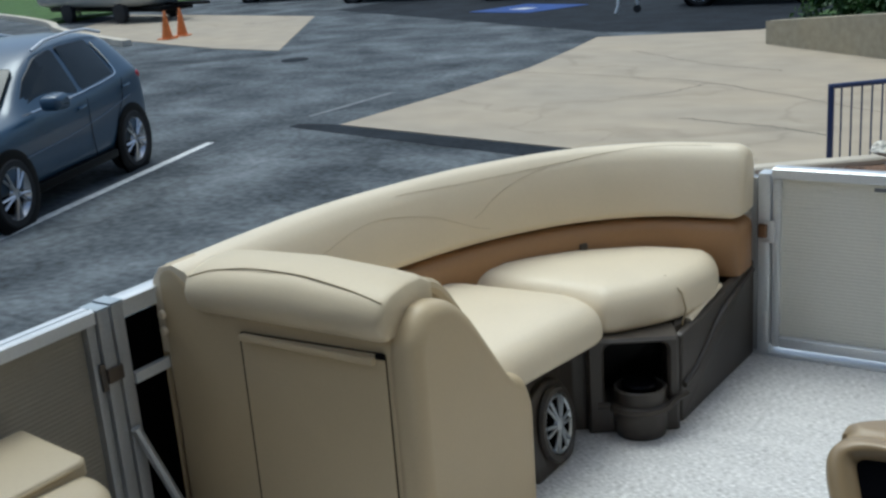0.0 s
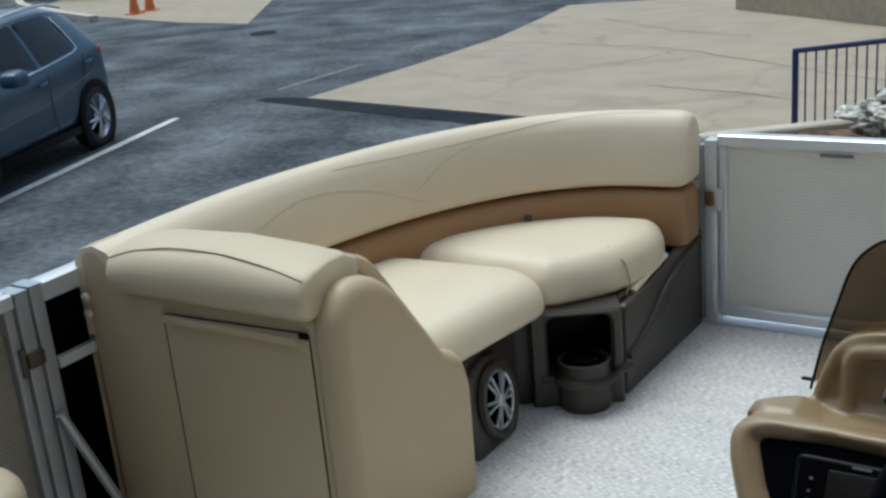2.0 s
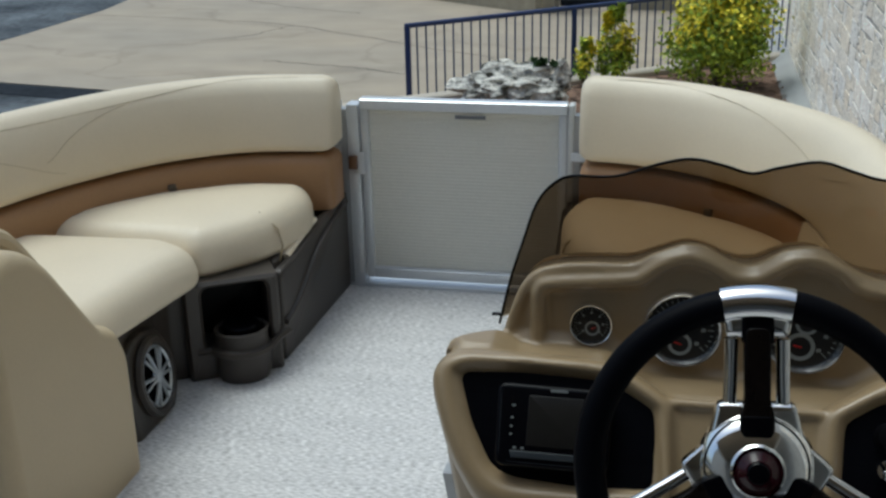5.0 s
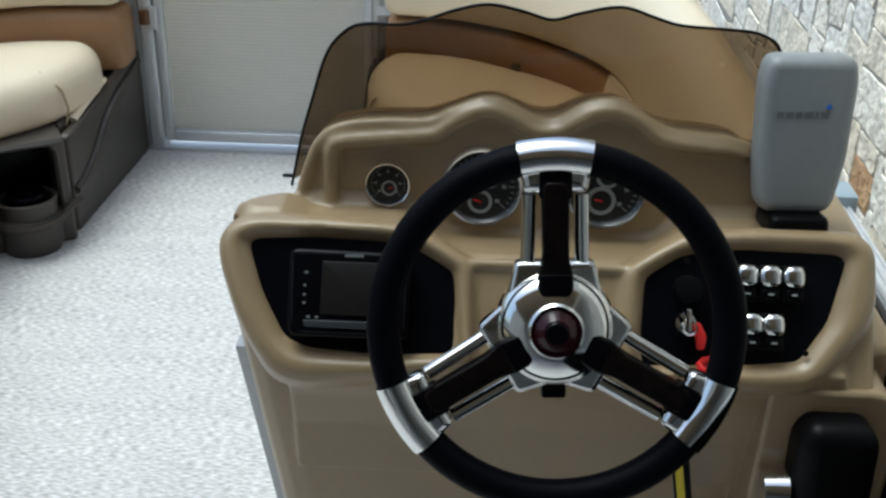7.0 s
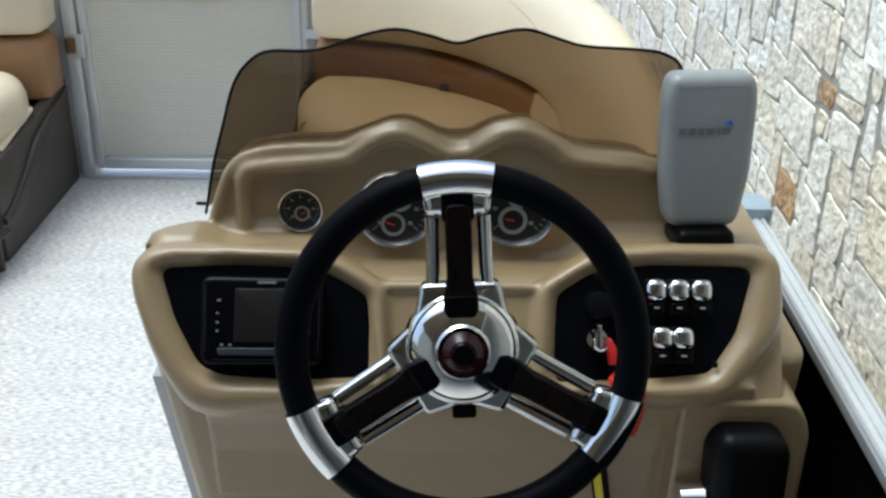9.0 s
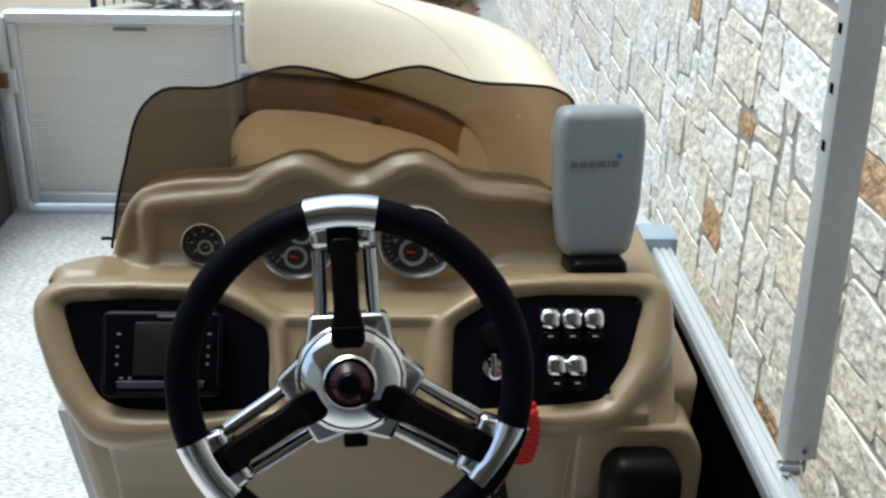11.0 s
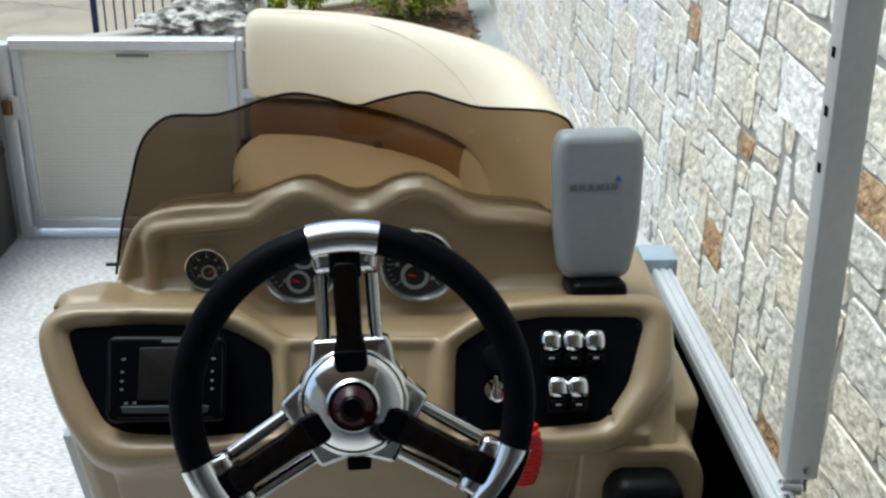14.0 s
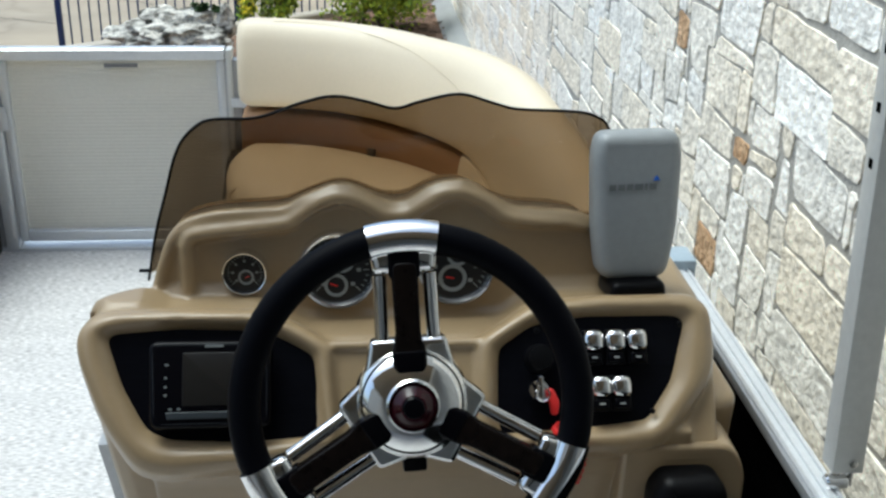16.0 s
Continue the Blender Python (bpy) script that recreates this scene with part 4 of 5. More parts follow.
# upright square mast standing on the starboard rail
mast = thing("canopy_post", "grey powder coated square canopy post on the rail", "canopy post", (SX + .012, 1.2, HR))
lean = Vector((-.035, -.010, 1)).normalized()
M = frame_of((.7365, 1.278, .70), (1, 0, 0), lean)
part("tube", box((-.0172, -.040, -.0144), (.0172, 1.7, .0144), .0025, M=M), ALU_PAINT, mast)
for i in range(9):
    part("hole", box((-.0182, .30 + .055 * i, -.0036), (-.0168, .3095 + .055 * i, .0036), .0003, M=M), DARK, mast)
part("screw", lathe([(0, .004), (.0045, .003), (.005, 0)], 12, M @ Matrix.Translation((.004, -.026, .0144))), CHROME, mast)
for sx in (-.009, .006):
    part("bracket", box((sx, -.061, -.008), (sx + .004, -.030, .008), .001, M=M), CHROME, mast, "stainless hinge bracket")
part("knuckle", lathe([(0, -.012), (.007, -.012), (.009, -.01), (.009, .01), (.007, .012), (0, .012)], 20, Matrix.Translation((SX - .005, 1.272, HR + .000)) @ Matrix.Rotation(radians(90), 4, "Y")), CHROME, mast, "chrome hinge knuckle")


# ---- bow lounges ----
def window_plate(outer, hole, r_out, r_in, z0, z1, M):
    """A plate with a rounded window through it; both outlines run the same way."""
    P, Q = rounded(outer, r_out, 6), rounded(hole, r_in, 6)
    soft = .008
    b = bmesh.new()
    loops = [(P, z0), (P, z1 - soft), (inset(P, soft), z1), (inset(Q, -soft), z1), (Q, z1 - soft), (Q, z0)]
    vs = [[b.verts.new((*p, z)) for p in pts] for pts, z in loops]
    for r0, r1 in zip(vs, vs[1:]):
        for i in range(len(P)):
            b.faces.new((r0[i - 1], r0[i], r1[i], r1[i - 1]))
    b.transform(M)
    return b


def finish_base(put):
    # base
    base = slab([(-1.62, 2.0), (-1.08, 2.0), (-1.085, 2.36), (-1.115, 2.66), (-1.10, 2.72), (-1.06, 2.745), (-1.09, 2.86), (-.91, 2.965), (-.875, 2.90), (-.848, 3.44), (-1.2, 3.43), (-1.5, 3.2), (-1.62, 2.7)], 0.0, .277, .006, 0, .01)
    base = put("base", base, PLASTIC, label="dark brown moulded plastic base")
    # raised skirt towards the gate
    sk = slab([(2.885, 0.0), (3.445, 0.0), (3.445, .315, .01), (3.02, .268, .02), (2.89, .262, .02)], 0, .022, .008, 0, .01, M=Matrix(((.0, .0, 1, -.868), (1, 0, 0, 0), (0, 1, 0, 0), (0, 0, 0, 1))) @ Matrix.Rotation(0, 4, "Z"))
    sk.transform(Matrix.Translation((-.868, 2.885, 0)) @ Matrix.Rotation(radians(-2.2), 4, "Z") @ Matrix.Translation((.868, -2.885, 0)))
    put("skirt", sk, PLASTIC, base)
    swoosh = smooth_path([(-.842, 2.89, .115), (-.842, 2.96, .125), (-.838, 3.05, .165), (-.833, 3.15, .225), (-.828, 3.28, .262), (-.824, 3.42, .29)], 20)
    put("swoosh", tube(swoosh, .010, n=8), PLASTIC, base, "raised wave moulding")
    put("edge_trim", tube([(-.868, 2.985, .268), (-.862, 3.07, .285), (-.855, 3.20, .305)], .014, n=8, flat=.7), VINYL, label="cream edge of the seat hatch")
    # cup holder tower, its face turned towards the deck
    CM = frame_of((-.955, 2.795, 0), (.86, .51, 0), (0, 0, 1))
    tw = put("cup_tower", window_plate([(-.125, 0), (.126, 0), (.126, .278), (-.125, .278)], [(-.078, .085), (.095, .085), (.095, .262), (-.078, .262)], .008, .026, -.09, .024, CM), PLASTIC, label="brown plastic cup holder tower")
    # niche back is black, not brown: the recess's shade as colour
    put("niche", slab([(-.10, .06), (.11, .06), (.11, .272), (-.10, .272)], -.105, -.092, .001, M=CM), BLACK, tw, "dark recess")
    cup = lathe([(.060, 0), (.066, .02), (.067, .075), (.070, .082), (.070, .094), (.063, .098), (.063, .13), (.066, .137), (.062, .142), (.056, .138), (.052, .09), (0, .085)], 28, CM @ Matrix.Translation((.018, 0, .020)) @ Matrix.Diagonal((1.12, 1, 1.0, 1)) @ Matrix.Rotation(radians(-90), 4, "X"))
    put("cup_holder", cup, PLASTIC, tw, "round brown plastic cup holder")
    put("cup_liner", lathe([(0, .11), (.045, .11), (.05, .145), (.046, .15), (0, .148)], 20, CM @ Matrix.Translation((.018, 0, .012)) @ Matrix.Rotation(radians(-90), 4, "X")), GLOSS, tw, "black cup liner")
    rib = [CM @ Vector((-.10, .085, .022))] + [CM @ Vector((.018 + .080 * math.cos(a), .086, .022 + .072 * math.sin(a))) for a in np.linspace(math.pi, 0.35, 12)] + [CM @ Vector((.115, .098, .028)), CM @ Vector((.150, .115, .024))]
    put("rib", tube(rib, .010, n=6), PLASTIC, tw)
    # speaker pod
    SM = frame_of((-1.070, 2.522, .114), (.0, 1, 0.0), (-.14, 0.0, .99))
    pod = slab([(-.13, -.125), (.075, -.125, .02), (.125, -.06), (.12, .03), (.075, .105), (-.02, .12), (-.13, .09)], -.06, .012, .014, 0, .03, M=SM)
    sp = put("speaker_pod", pod, PLASTIC, label="brown plastic speaker pod")
    ring = lathe([(.098, 0), (.104, .010), (.098, .020), (.086, .022), (.080, .012), (.080, .004), (0, .004)], 36, SM @ Matrix.Translation((0, 0, .010)) @ Matrix.Diagonal((.88, 1, 1, 1)))
    put("speaker_ring", ring, PLASTIC, sp)
    gr = lathe([(.071, .010), (.077, .014), (.080, .010)], 36, SM @ Matrix.Translation((0, 0, .014)) @ Matrix.Diagonal((.88, 1, 1, 1)))
    for k in range(6):
        for da in (-.16, .16):
            a = 2 * math.pi * k / 6 + da
            tube([SM @ Vector((.014 * math.cos(a) * .85, .014 * math.sin(a), .030)), SM @ Vector((.074 * math.cos(a) * .85, .074 * math.sin(a), .027))], .0045, n=6, bm=gr)
    lathe([(0, .022), (.018, .018), (.022, .010)], 20, SM @ Matrix.Translation((0, 0, .014)), gr)
    put("grille", gr, CONE_GREY, sp, "silver spoked speaker grille")
    put("cone", lathe([(0, .006), (.072, .006), (.074, .002)], 28, SM @ Matrix.Translation((0, 0, .014)) @ Matrix.Diagonal((.88, 1, 1, 1))), DARK, sp)


def lounge(flip):
    side = "starboard" if flip else "port"
    L = thing("bow_lounge", "cream and tan vinyl bow lounge ahead of the helm console" if flip else
              "cream and tan vinyl bow lounge with brown plastic base", "boat seat", ((2 * XC + 1.3) if flip else -1.3, 2.8, 0), "bow lounges")

    def put(name, bm, mat, parent=L, label="", **kw):
        return part(name, mirror(bm, XC) if flip else bm, mat, parent, label, **kw)
    crest = smooth_path([(-1.665, 1.84, 0), (-1.672, 2.1, 0), (-1.662, 2.35, 0), (-1.61, 2.62, 0), (-1.51, 2.90, 0), (-1.33, 3.17, 0), (-1.10, 3.33, 0), (-0.86, 3.375, 0)], 40)
    if flip:        # squarer corner on this side, given as it stands and turned over
        crest = smooth_path([(XC - (x - XC) / .96, y, 0) for x, y in ((.62, 1.90), (.622, 2.30), (.612, 2.60), (.594, 2.78), (.555, 2.92), (.485, 3.05), (.350, 3.21), (.205, 3.31), (.05, 3.362), (-.050, 3.376))], 40)
    crest = [Vector((p.x, p.y)) for p in crest]
    n = len(crest)
    sc = [1.0 - .25 * (i / (n - 1)) for i in range(n)]
    rise = .014 if flip else 0.0
    back_prof = [(u, z + rise * (z - .47) / .22) for u, z in ((-.055, .48), (-.062, .60), (-.055, .655), (-.03, .688), (.01, .698), (.05, .685), (.078, .65), (.098, .59), (.108, .53), (.1085, .505), (.103, .489), (.090, .480), (.070, .478), (.0, .476))]
    cush = sweep(crest, back_prof, caps=False, scales=sc)
    # rounded end towards the gate
    end = crest[-1]

    def round_end(bm, prof, cz, reach=.045):
        rings = [[v for v in bm.verts][-len(prof):]]
        for k in range(1, 6):
            a = math.pi / 2 * k / 5
            s = 1 - .26 * (1 - math.cos(a))
            rings.append([bm.verts.new((end.x + reach * math.sin(a), end.y - (u * sc[-1] - .02) * s - .02, cz + (z - cz) * s)) for u, z in prof])
        for r0, r1 in zip(rings, rings[1:]):
            for i in range(len(prof)):
                bm.faces.new((r0[i - 1], r0[i], r1[i], r1[i - 1]))
        bm.faces.new(rings[-1])
        bm.faces.new([v for v in bm.verts][:len(prof)])
    round_end(cush, back_prof, .58)
    put("backrest", cush, VINYL, label="cream vinyl backrest cushion", angle=50)
    cut = next(i for i, p in enumerate(crest) if p.y > 2.88) if flip else 4
    if flip:
        put("lower_back", sweep(crest[:cut + 1], [(-.05, .05), (-.05, .484), (.080, .486), (.106, .480), (.117, .44), (.118, .40), (.112, .05)], scales=sc), VINYL, label="cream vinyl lower backrest")
    band_prof = [(-.05, .30), (-.05, .468), (.060, .468), (.088, .465), (.104, .455), (.114, .435), (.116, .40), (.110, .35), (.104, .30)]
    band = sweep(crest[cut:], band_prof, caps=False, scales=sc[cut:])
    round_end(band, band_prof, .34, .042)
    put("back_band", band, VINYL_TAN, label="tan vinyl lower backrest band")
    shell = sweep(crest, [(-.075, .0), (-.075, .60), (-.055, .60), (-.055, .0)])
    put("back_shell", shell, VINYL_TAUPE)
    # stitched seams on the backrest
    def on_back(i, z):
        j = min(int(i), n - 2)
        p, d = crest[j].lerp(crest[j + 1], i - j), (crest[min(j + 2, n - 1)] - crest[max(j - 1, 0)]).normalized()
        u = np.interp(z, (.53, .59, .65, .685, .698), (.108, .098, .078, .05, .012)) * sc[j] + .0002
        q = p + Vector((d.y, -d.x)) * u
        return (q.x, q.y, z + rise * (z - .47) / .22)
    def seam(i0, i1, knots):
        zs = [p.y for p in smooth_path([(k, z, 0) for k, z in enumerate(knots)], 24)]
        put("seam", tube([on_back(i, z) for i, z in zip(np.linspace(i0, i1, 25), zs)], .0009, n=5), SEAM)
    if not flip:
        seam(6, 23, (.565, .600, .632, .600, .52))
        seam(22, 27, (.56, .61, .645, .662))
    if flip:
        seam(9, 37, (.640, .600, .628, .672, .690, .692))
    else:
        seam(17, min(38, n - 3), (.675, .662, .668, .688, .692))
    pull = box((0, 0, 0), (.024, .014, .022), .005, M=Matrix.Translation((-1.252, 3.100, .398)) @ Matrix.Rotation(radians(35), 4, "Z"))
    put("pull_tab", pull, surf("dark_tab", (.07, .055, .04), .4), label="small dark pull tab")
    # seat cushions
    rear = slab([(-1.56, 2.0), (-1.085, 2.06), (-1.035, 2.42, .05), (-0.985, 2.72, .10), (-1.10, 2.80, .02), (-1.53, 2.78), (-1.58, 2.6)], .286, .396, .080, .022, .03, crown=.010, seg=7)
    put("seat_cushion", rear, VINYL, label="cream vinyl seat cushion")
    fore = slab([(-1.545, 2.80), (-1.115, 2.785, .01), (-1.02, 2.76, .05), (-0.878, 2.935, .07), (-0.838, 3.16, .06), (-0.885, 3.29, .04), (-1.10, 3.27), (-1.34, 3.12), (-1.48, 2.98)], .276, .402, .072, .022, .03, crown=.012, seg=7)
    put("seat_cushion", fore, VINYL, label="cream vinyl corner seat cushion")
    put("welt", tube([(-.872, 2.955, .265), (-.862, 2.96, .31), (-.875, 2.965, .355), (-.93, 2.975, .398)], .003, n=5), PIPING)
    # end panel and arm, on the port side only
    if flip:
        finish_base(put)
        return L
    arm = slab([(1.84, -.06), (2.315, -.06), (2.318, .29, .03), (2.28, .365, .02), (2.225, .385, .02), (2.06, .60, .05), (1.985, .655, .05), (1.90, .668, .05), (1.838, .60, .05)], 0, .085, .036, .036, .03, seg=6,
               M=Matrix(((0, 0, 1, -1.075), (1, 0, 0, 0), (0, 1, 0, 0), (0, 0, 0, 1))))
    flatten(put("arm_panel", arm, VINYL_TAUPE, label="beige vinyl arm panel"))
    put("arm_roll", tube(smooth_path([(-1.080, 1.88, .655), (-1.080, 1.93, .676), (-1.080, 1.995, .668), (-1.080, 2.075, .615), (-1.080, 2.235, .398), (-1.080, 2.27, .345)], 20), .021, n=10), VINYL_TAUPE, label="padded inner arm roll")
    endp = slab([(-1.715, -.03), (-1.05, -.03), (-1.05, .60), (-1.10, .615, .02), (-1.575, .605, .03), (-1.605, .66, .03), (-1.66, .705, .04), (-1.715, .68, .04)], -.09, 0.0, .02, .0, .02, M=frame_of((0, 1.838, 0), (1, 0, 0), (0, 0, 1)))
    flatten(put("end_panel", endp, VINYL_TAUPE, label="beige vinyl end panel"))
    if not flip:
        # brown plate under the door; shade of the groove put into colour
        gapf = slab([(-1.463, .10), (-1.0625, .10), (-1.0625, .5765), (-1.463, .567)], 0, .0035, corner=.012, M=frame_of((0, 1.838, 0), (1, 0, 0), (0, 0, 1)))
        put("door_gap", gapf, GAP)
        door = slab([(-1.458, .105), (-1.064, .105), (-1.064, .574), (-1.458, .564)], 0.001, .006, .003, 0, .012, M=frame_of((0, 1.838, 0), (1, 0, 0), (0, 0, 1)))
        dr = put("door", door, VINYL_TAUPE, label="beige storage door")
        put("lip", box((-1.452, 1.817, .551), (-1.085, 1.834, .5685), .007, M=Matrix.Identity(4)), VINYL_TAUPE, dr)
        put("notch", box((-1.085, 1.828, .564), (-1.062, 1.836, .577), .002), BLACK, dr)
        for zz in (.575, .535):
            put("button", lathe([(0, .012), (.009, .009), (.011, 0)], 14, frame_of((-1.70, 1.835, zz), (1, 0, 0), (0, 0, 1))), VINYL)
    # bolster along the end panel
    B = bmesh.new()
    sect = [(-.015, .602), (-.036, .622), (-.042, .65), (-.030, .678), (.005, .697), (.06, .707), (.12, .704), (.16, .68), (.165, .61)]
    rings = []
    xs = [-1.595, -1.590, -1.575, -1.5, -1.3, -1.12, -1.065, -1.052, -1.046]
    ks = [.82, .93, 1, 1, 1, 1, 1, .94, .86]
    for x, k in zip(xs, ks):
        lift = .018 * math.sin(math.pi * (x + 1.6) / .56)
        rings.append([B.verts.new((x, 1.845 + .06 + (u - .06) * k, .665 + (z - .665) * k + (lift if z > .66 else 0))) for u, z in sect])
    for r0, r1 in zip(rings, rings[1:]):
        for i in range(1, len(sect)):
            B.faces.new((r0[i - 1], r0[i], r1[i], r1[i - 1]))
        B.faces.new((r0[-1], r0[0], r1[0], r1[-1]))
    B.faces.new(rings[0])
    B.faces.new(rings[-1])
    bol = put("bolster", B, VINYL_TOP, label="beige vinyl arm bolster with piping", angle=60)
    arc = []
    for x in np.linspace(-1.585, -1.056, 28):
        s = (x + 1.585) / .529
        u = np.interp(s, (0, .10, .3, .6, .85, 1), (-.022, -.004, .006, .004, -.006, -.016))
        z = np.interp(u, (-.042, -.030, .005, .06), (.651, .679, .698, .708))
        arc.append((x, 1.845 + u, z + .018 * math.sin(math.pi * (x + 1.6) / .56)))
    put("piping", tube(arc, .0019, n=6), PIPING, bol, "thin brown piping")
    finish_base(put)
    return L


lounge(False)
lounge(True)

# corner of the aft seat
aft = thing("aft_seat", "beige vinyl aft bench seat on the port side", "boat seat", (-1.5, 1.1, 0))
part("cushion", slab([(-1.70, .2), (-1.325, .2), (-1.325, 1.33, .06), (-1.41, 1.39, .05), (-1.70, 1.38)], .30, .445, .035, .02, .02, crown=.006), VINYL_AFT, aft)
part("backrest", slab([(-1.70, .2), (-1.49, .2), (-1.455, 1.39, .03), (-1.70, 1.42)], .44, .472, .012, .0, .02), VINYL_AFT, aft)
part("piping", tube([(-1.70, 1.418, .462), (-1.48, 1.391, .462), (-1.461, 1.374, .462), (-1.458, 1.33, .462), (-1.488, .25, .462)], .004, n=6), PIPING, aft)
part("base", box((-1.69, .2, 0), (-1.42, 1.33, .30), .01), PLASTIC, aft)

# ---- helm console ----
con = thing("helm_console", "tan gelcoat helm console with black dash panels, gauges and smoked windscreen", "helm console", (.28, 1.6, 0))
PV = Vector((0, .563, .826))
PM = frame_of((0, 1.43, .749), (1, 0, 0), PV)     # dash wings' plane
HM = frame_of((0, 1.505, .768), (1, 0, 0), (0, .10, .995))    # gauge face's plane


def rays_out(poly, c, n=120):
    """The outline met by n rays from a point inside it."""
    out = []
    for k in range(n):
        a = 2 * math.pi * k / n
        d = Vector((math.cos(a), math.sin(a)))
        best = 0.0
        for i in range(len(poly)):
            p, e = poly[i - 1] - c, poly[i] - poly[i - 1]
            det = d.x * -e.y + d.y * e.x
            if abs(det) < 1e-9:
                continue
            t, u = (p.x * -e.y + p.y * e.x) / det, (d.x * p.y - d.y * p.x) / det
            if t > 0 and -1e-6 <= u <= 1 + 1e-6:
                best = max(best, t)
        out.append(c + d * best)
    return out


def ring_solid(outer, inner, profile, M):
    """A closed moulding between two outlines; profile of (share of the way out, height)."""
    Q = rounded(inner, .01, 5)
    c = sum(Q, Vector((0, 0))) / len(Q)
    P, Q = rays_out(rounded(outer, .02, 5), c), rays_out(Q, c)
    b = bmesh.new()
    rows = [[b.verts.new((*q.lerp(p, t), z)) for p, q in zip(P, Q)] for t, z in profile]
    for r0, r1 in zip(rows, rows[1:]):
        for i in range(len(P)):
            b.faces.new((r0[i - 1], r0[i], r1[i], r1[i - 1]))
    b.faces.new(rows[0])
    b.faces.new(rows[-1])
    b.transform(M)
    return b


left_out = [(-.096, .012, .03), (-.074, .038, .03), (.02, .040), (.118, .037, .02), (.152, .022, .02), (.197, -.006, .010), (.206, -.125, .02), (.10, -.146), (.007, -.155, .04), (-.026, -.146, .04), (-.065, -.092, .05), (-.092, -.02, .04)]
left_in = [(-.057, .008, .010), (.024, .012), (.112, .009, .012), (.135, 0, .012), (.170, -.020, .006), (.180, -.108, .006), (.094, -.112), (.013, -.107, .015), (-.010, -.097, .02), (-.038, -.048)]
right_out = [(.350, -.006, .010), (.394, .022, .02), (.42, .040, .02), (.50, .046), (.614, .046, .02), (.635, .026, .02), (.637, -.05, .03), (.600, -.10, .03), (.568, -.136, .03), (.50, -.143), (.342, -.130, .02)]
right_in = [(.382, -.017, .006), (.422, .009, .012), (.484, .017), (.588, .016, .012), (.597, .010, .008), (.576, -.058), (.558, -.083), (.547, -.100, .014), (.486, -.106), (.377, -.112, .006)]
rim_profile = [(0, -.030), (0, -.001), (.16, .006), (.40, .013), (.62, .012), (.84, .003), (1.0, -.016), (.98, -.060), (.80, -.20)]
# one moulding: pedestal, wings, ledge, gauge hood and control box flow into one another
shell = slab([(-.080, 1.405, .05), (.55, 1.405, .02), (.675, 1.42, .03), (.675, 2.02, .05), (.01, 2.02, .06), (-.005, 1.60, .03), (-.030, 1.555, .02), (-.080, 1.535, .02)], 0.0, .66, .01, 0, .03, seg=3)
for v in shell.verts:
    k = max(0.0, 1 - v.co.z / .62)
    v.co.x += k * (.075 if v.co.x < .1 else 0)
    v.co.y += k * (.08 if v.co.y < 1.6 else 0)
for outer, inner in ((left_out, left_in), (right_out, right_in)):
    add(shell, ring_solid(outer, inner, rim_profile, PM))
slab([(.165, -.13), (.385, -.13), (.372, -.004, .006), (.177, -.004, .006)], -.10, .0, .004, 0, .006, M=PM, bm=shell)
for x0, x1 in ((.198, .181), (.361, .367)):
    tube([PM @ Vector((x0, -.13, -.001)), PM @ Vector((x1, -.010, .0))], .007, n=8, bm=shell)
tube([PM @ Vector((.181, -.010, .0)), PM @ Vector((.275, -.009, .0)), PM @ Vector((.367, -.010, .0))], .007, n=8, bm=shell)
# chin under the wings
chin = bmesh.new()
rings = [[chin.verts.new((x, y, z)) for y, z in ((1.362, .655), (1.366, .625), (1.385, .585), (1.400, .535), (1.408, .46), (1.46, .46), (1.46, .655))] for x in (-.012, .60)]
for i in range(7):
    chin.faces.new((rings[0][i - 1], rings[0][i], rings[1][i], rings[1][i - 1]))
for ring in rings:
    chin.faces.new(ring)
add(shell, chin)
# ledge behind the wings, dipping under the two large gauges
ledge = bmesh.new()
rows = []
for x in np.linspace(-.086, .640, 74):
    k = min(1, max(0, (x - .105) / .06)) * min(1, max(0, (.445 - x) / .06))
    k = k * k * (3 - 2 * k)
    zt = .766 - .031 * k + .014 * min(1, max(0, (.004 - x) / .03))
    end = min(x + .086, .640 - x)
    yf = 1.450 - .010 * k + .05 * max(0, 1 - end / .03) ** 2
    yb = 1.80 - .16 * max(0, 1 - (.640 - x) / .10) ** 2 if x > -.012 else 1.545 - .045 * (x / .086) ** 2
    zt -= .02 * max(0, 1 - end / .02) ** 2
    rows.append([ledge.verts.new((x, y, z)) for y, z in ((yf, .62), (yf - .004, zt - .022), (yf + .004, zt - .007), (yf + .022, zt), (yb - .03, zt), (yb, zt - .03), (yb, .62))])
for r0, r1 in zip(rows, rows[1:]):
    for i in range(7):
        ledge.faces.new((r0[i - 1], r0[i], r1[i], r1[i - 1]))
ledge.faces.new(rows[0])
ledge.faces.new(rows[-1])
add(shell, ledge)
# gauge hood with two humps
hood_pts = [(-.026, -.06), (-.024, -.012), (-.021, .000), (-.018, .012), (-.012, .032), (-.004, .056), (.006, .076), (.022, .090), (.060, .099), (.135, .103), (.160, .115), (.190, .128), (.204, .130), (.220, .127), (.255, .109), (.281, .109), (.312, .128), (.335, .133), (.352, .132), (.387, .110), (.413, .099), (.470, .094), (.500, .086), (.514, .062), (.522, .02), (.530, -.06)]
hood = slab(hood_pts, -.115, -.014, .010, 0, .004, seg=4, cseg=3, M=HM)
for v in hood.verts:
    if v.co.y > 1.57 and v.co.z > .77:
        v.co.z = .77 + (v.co.z - .77) * .86
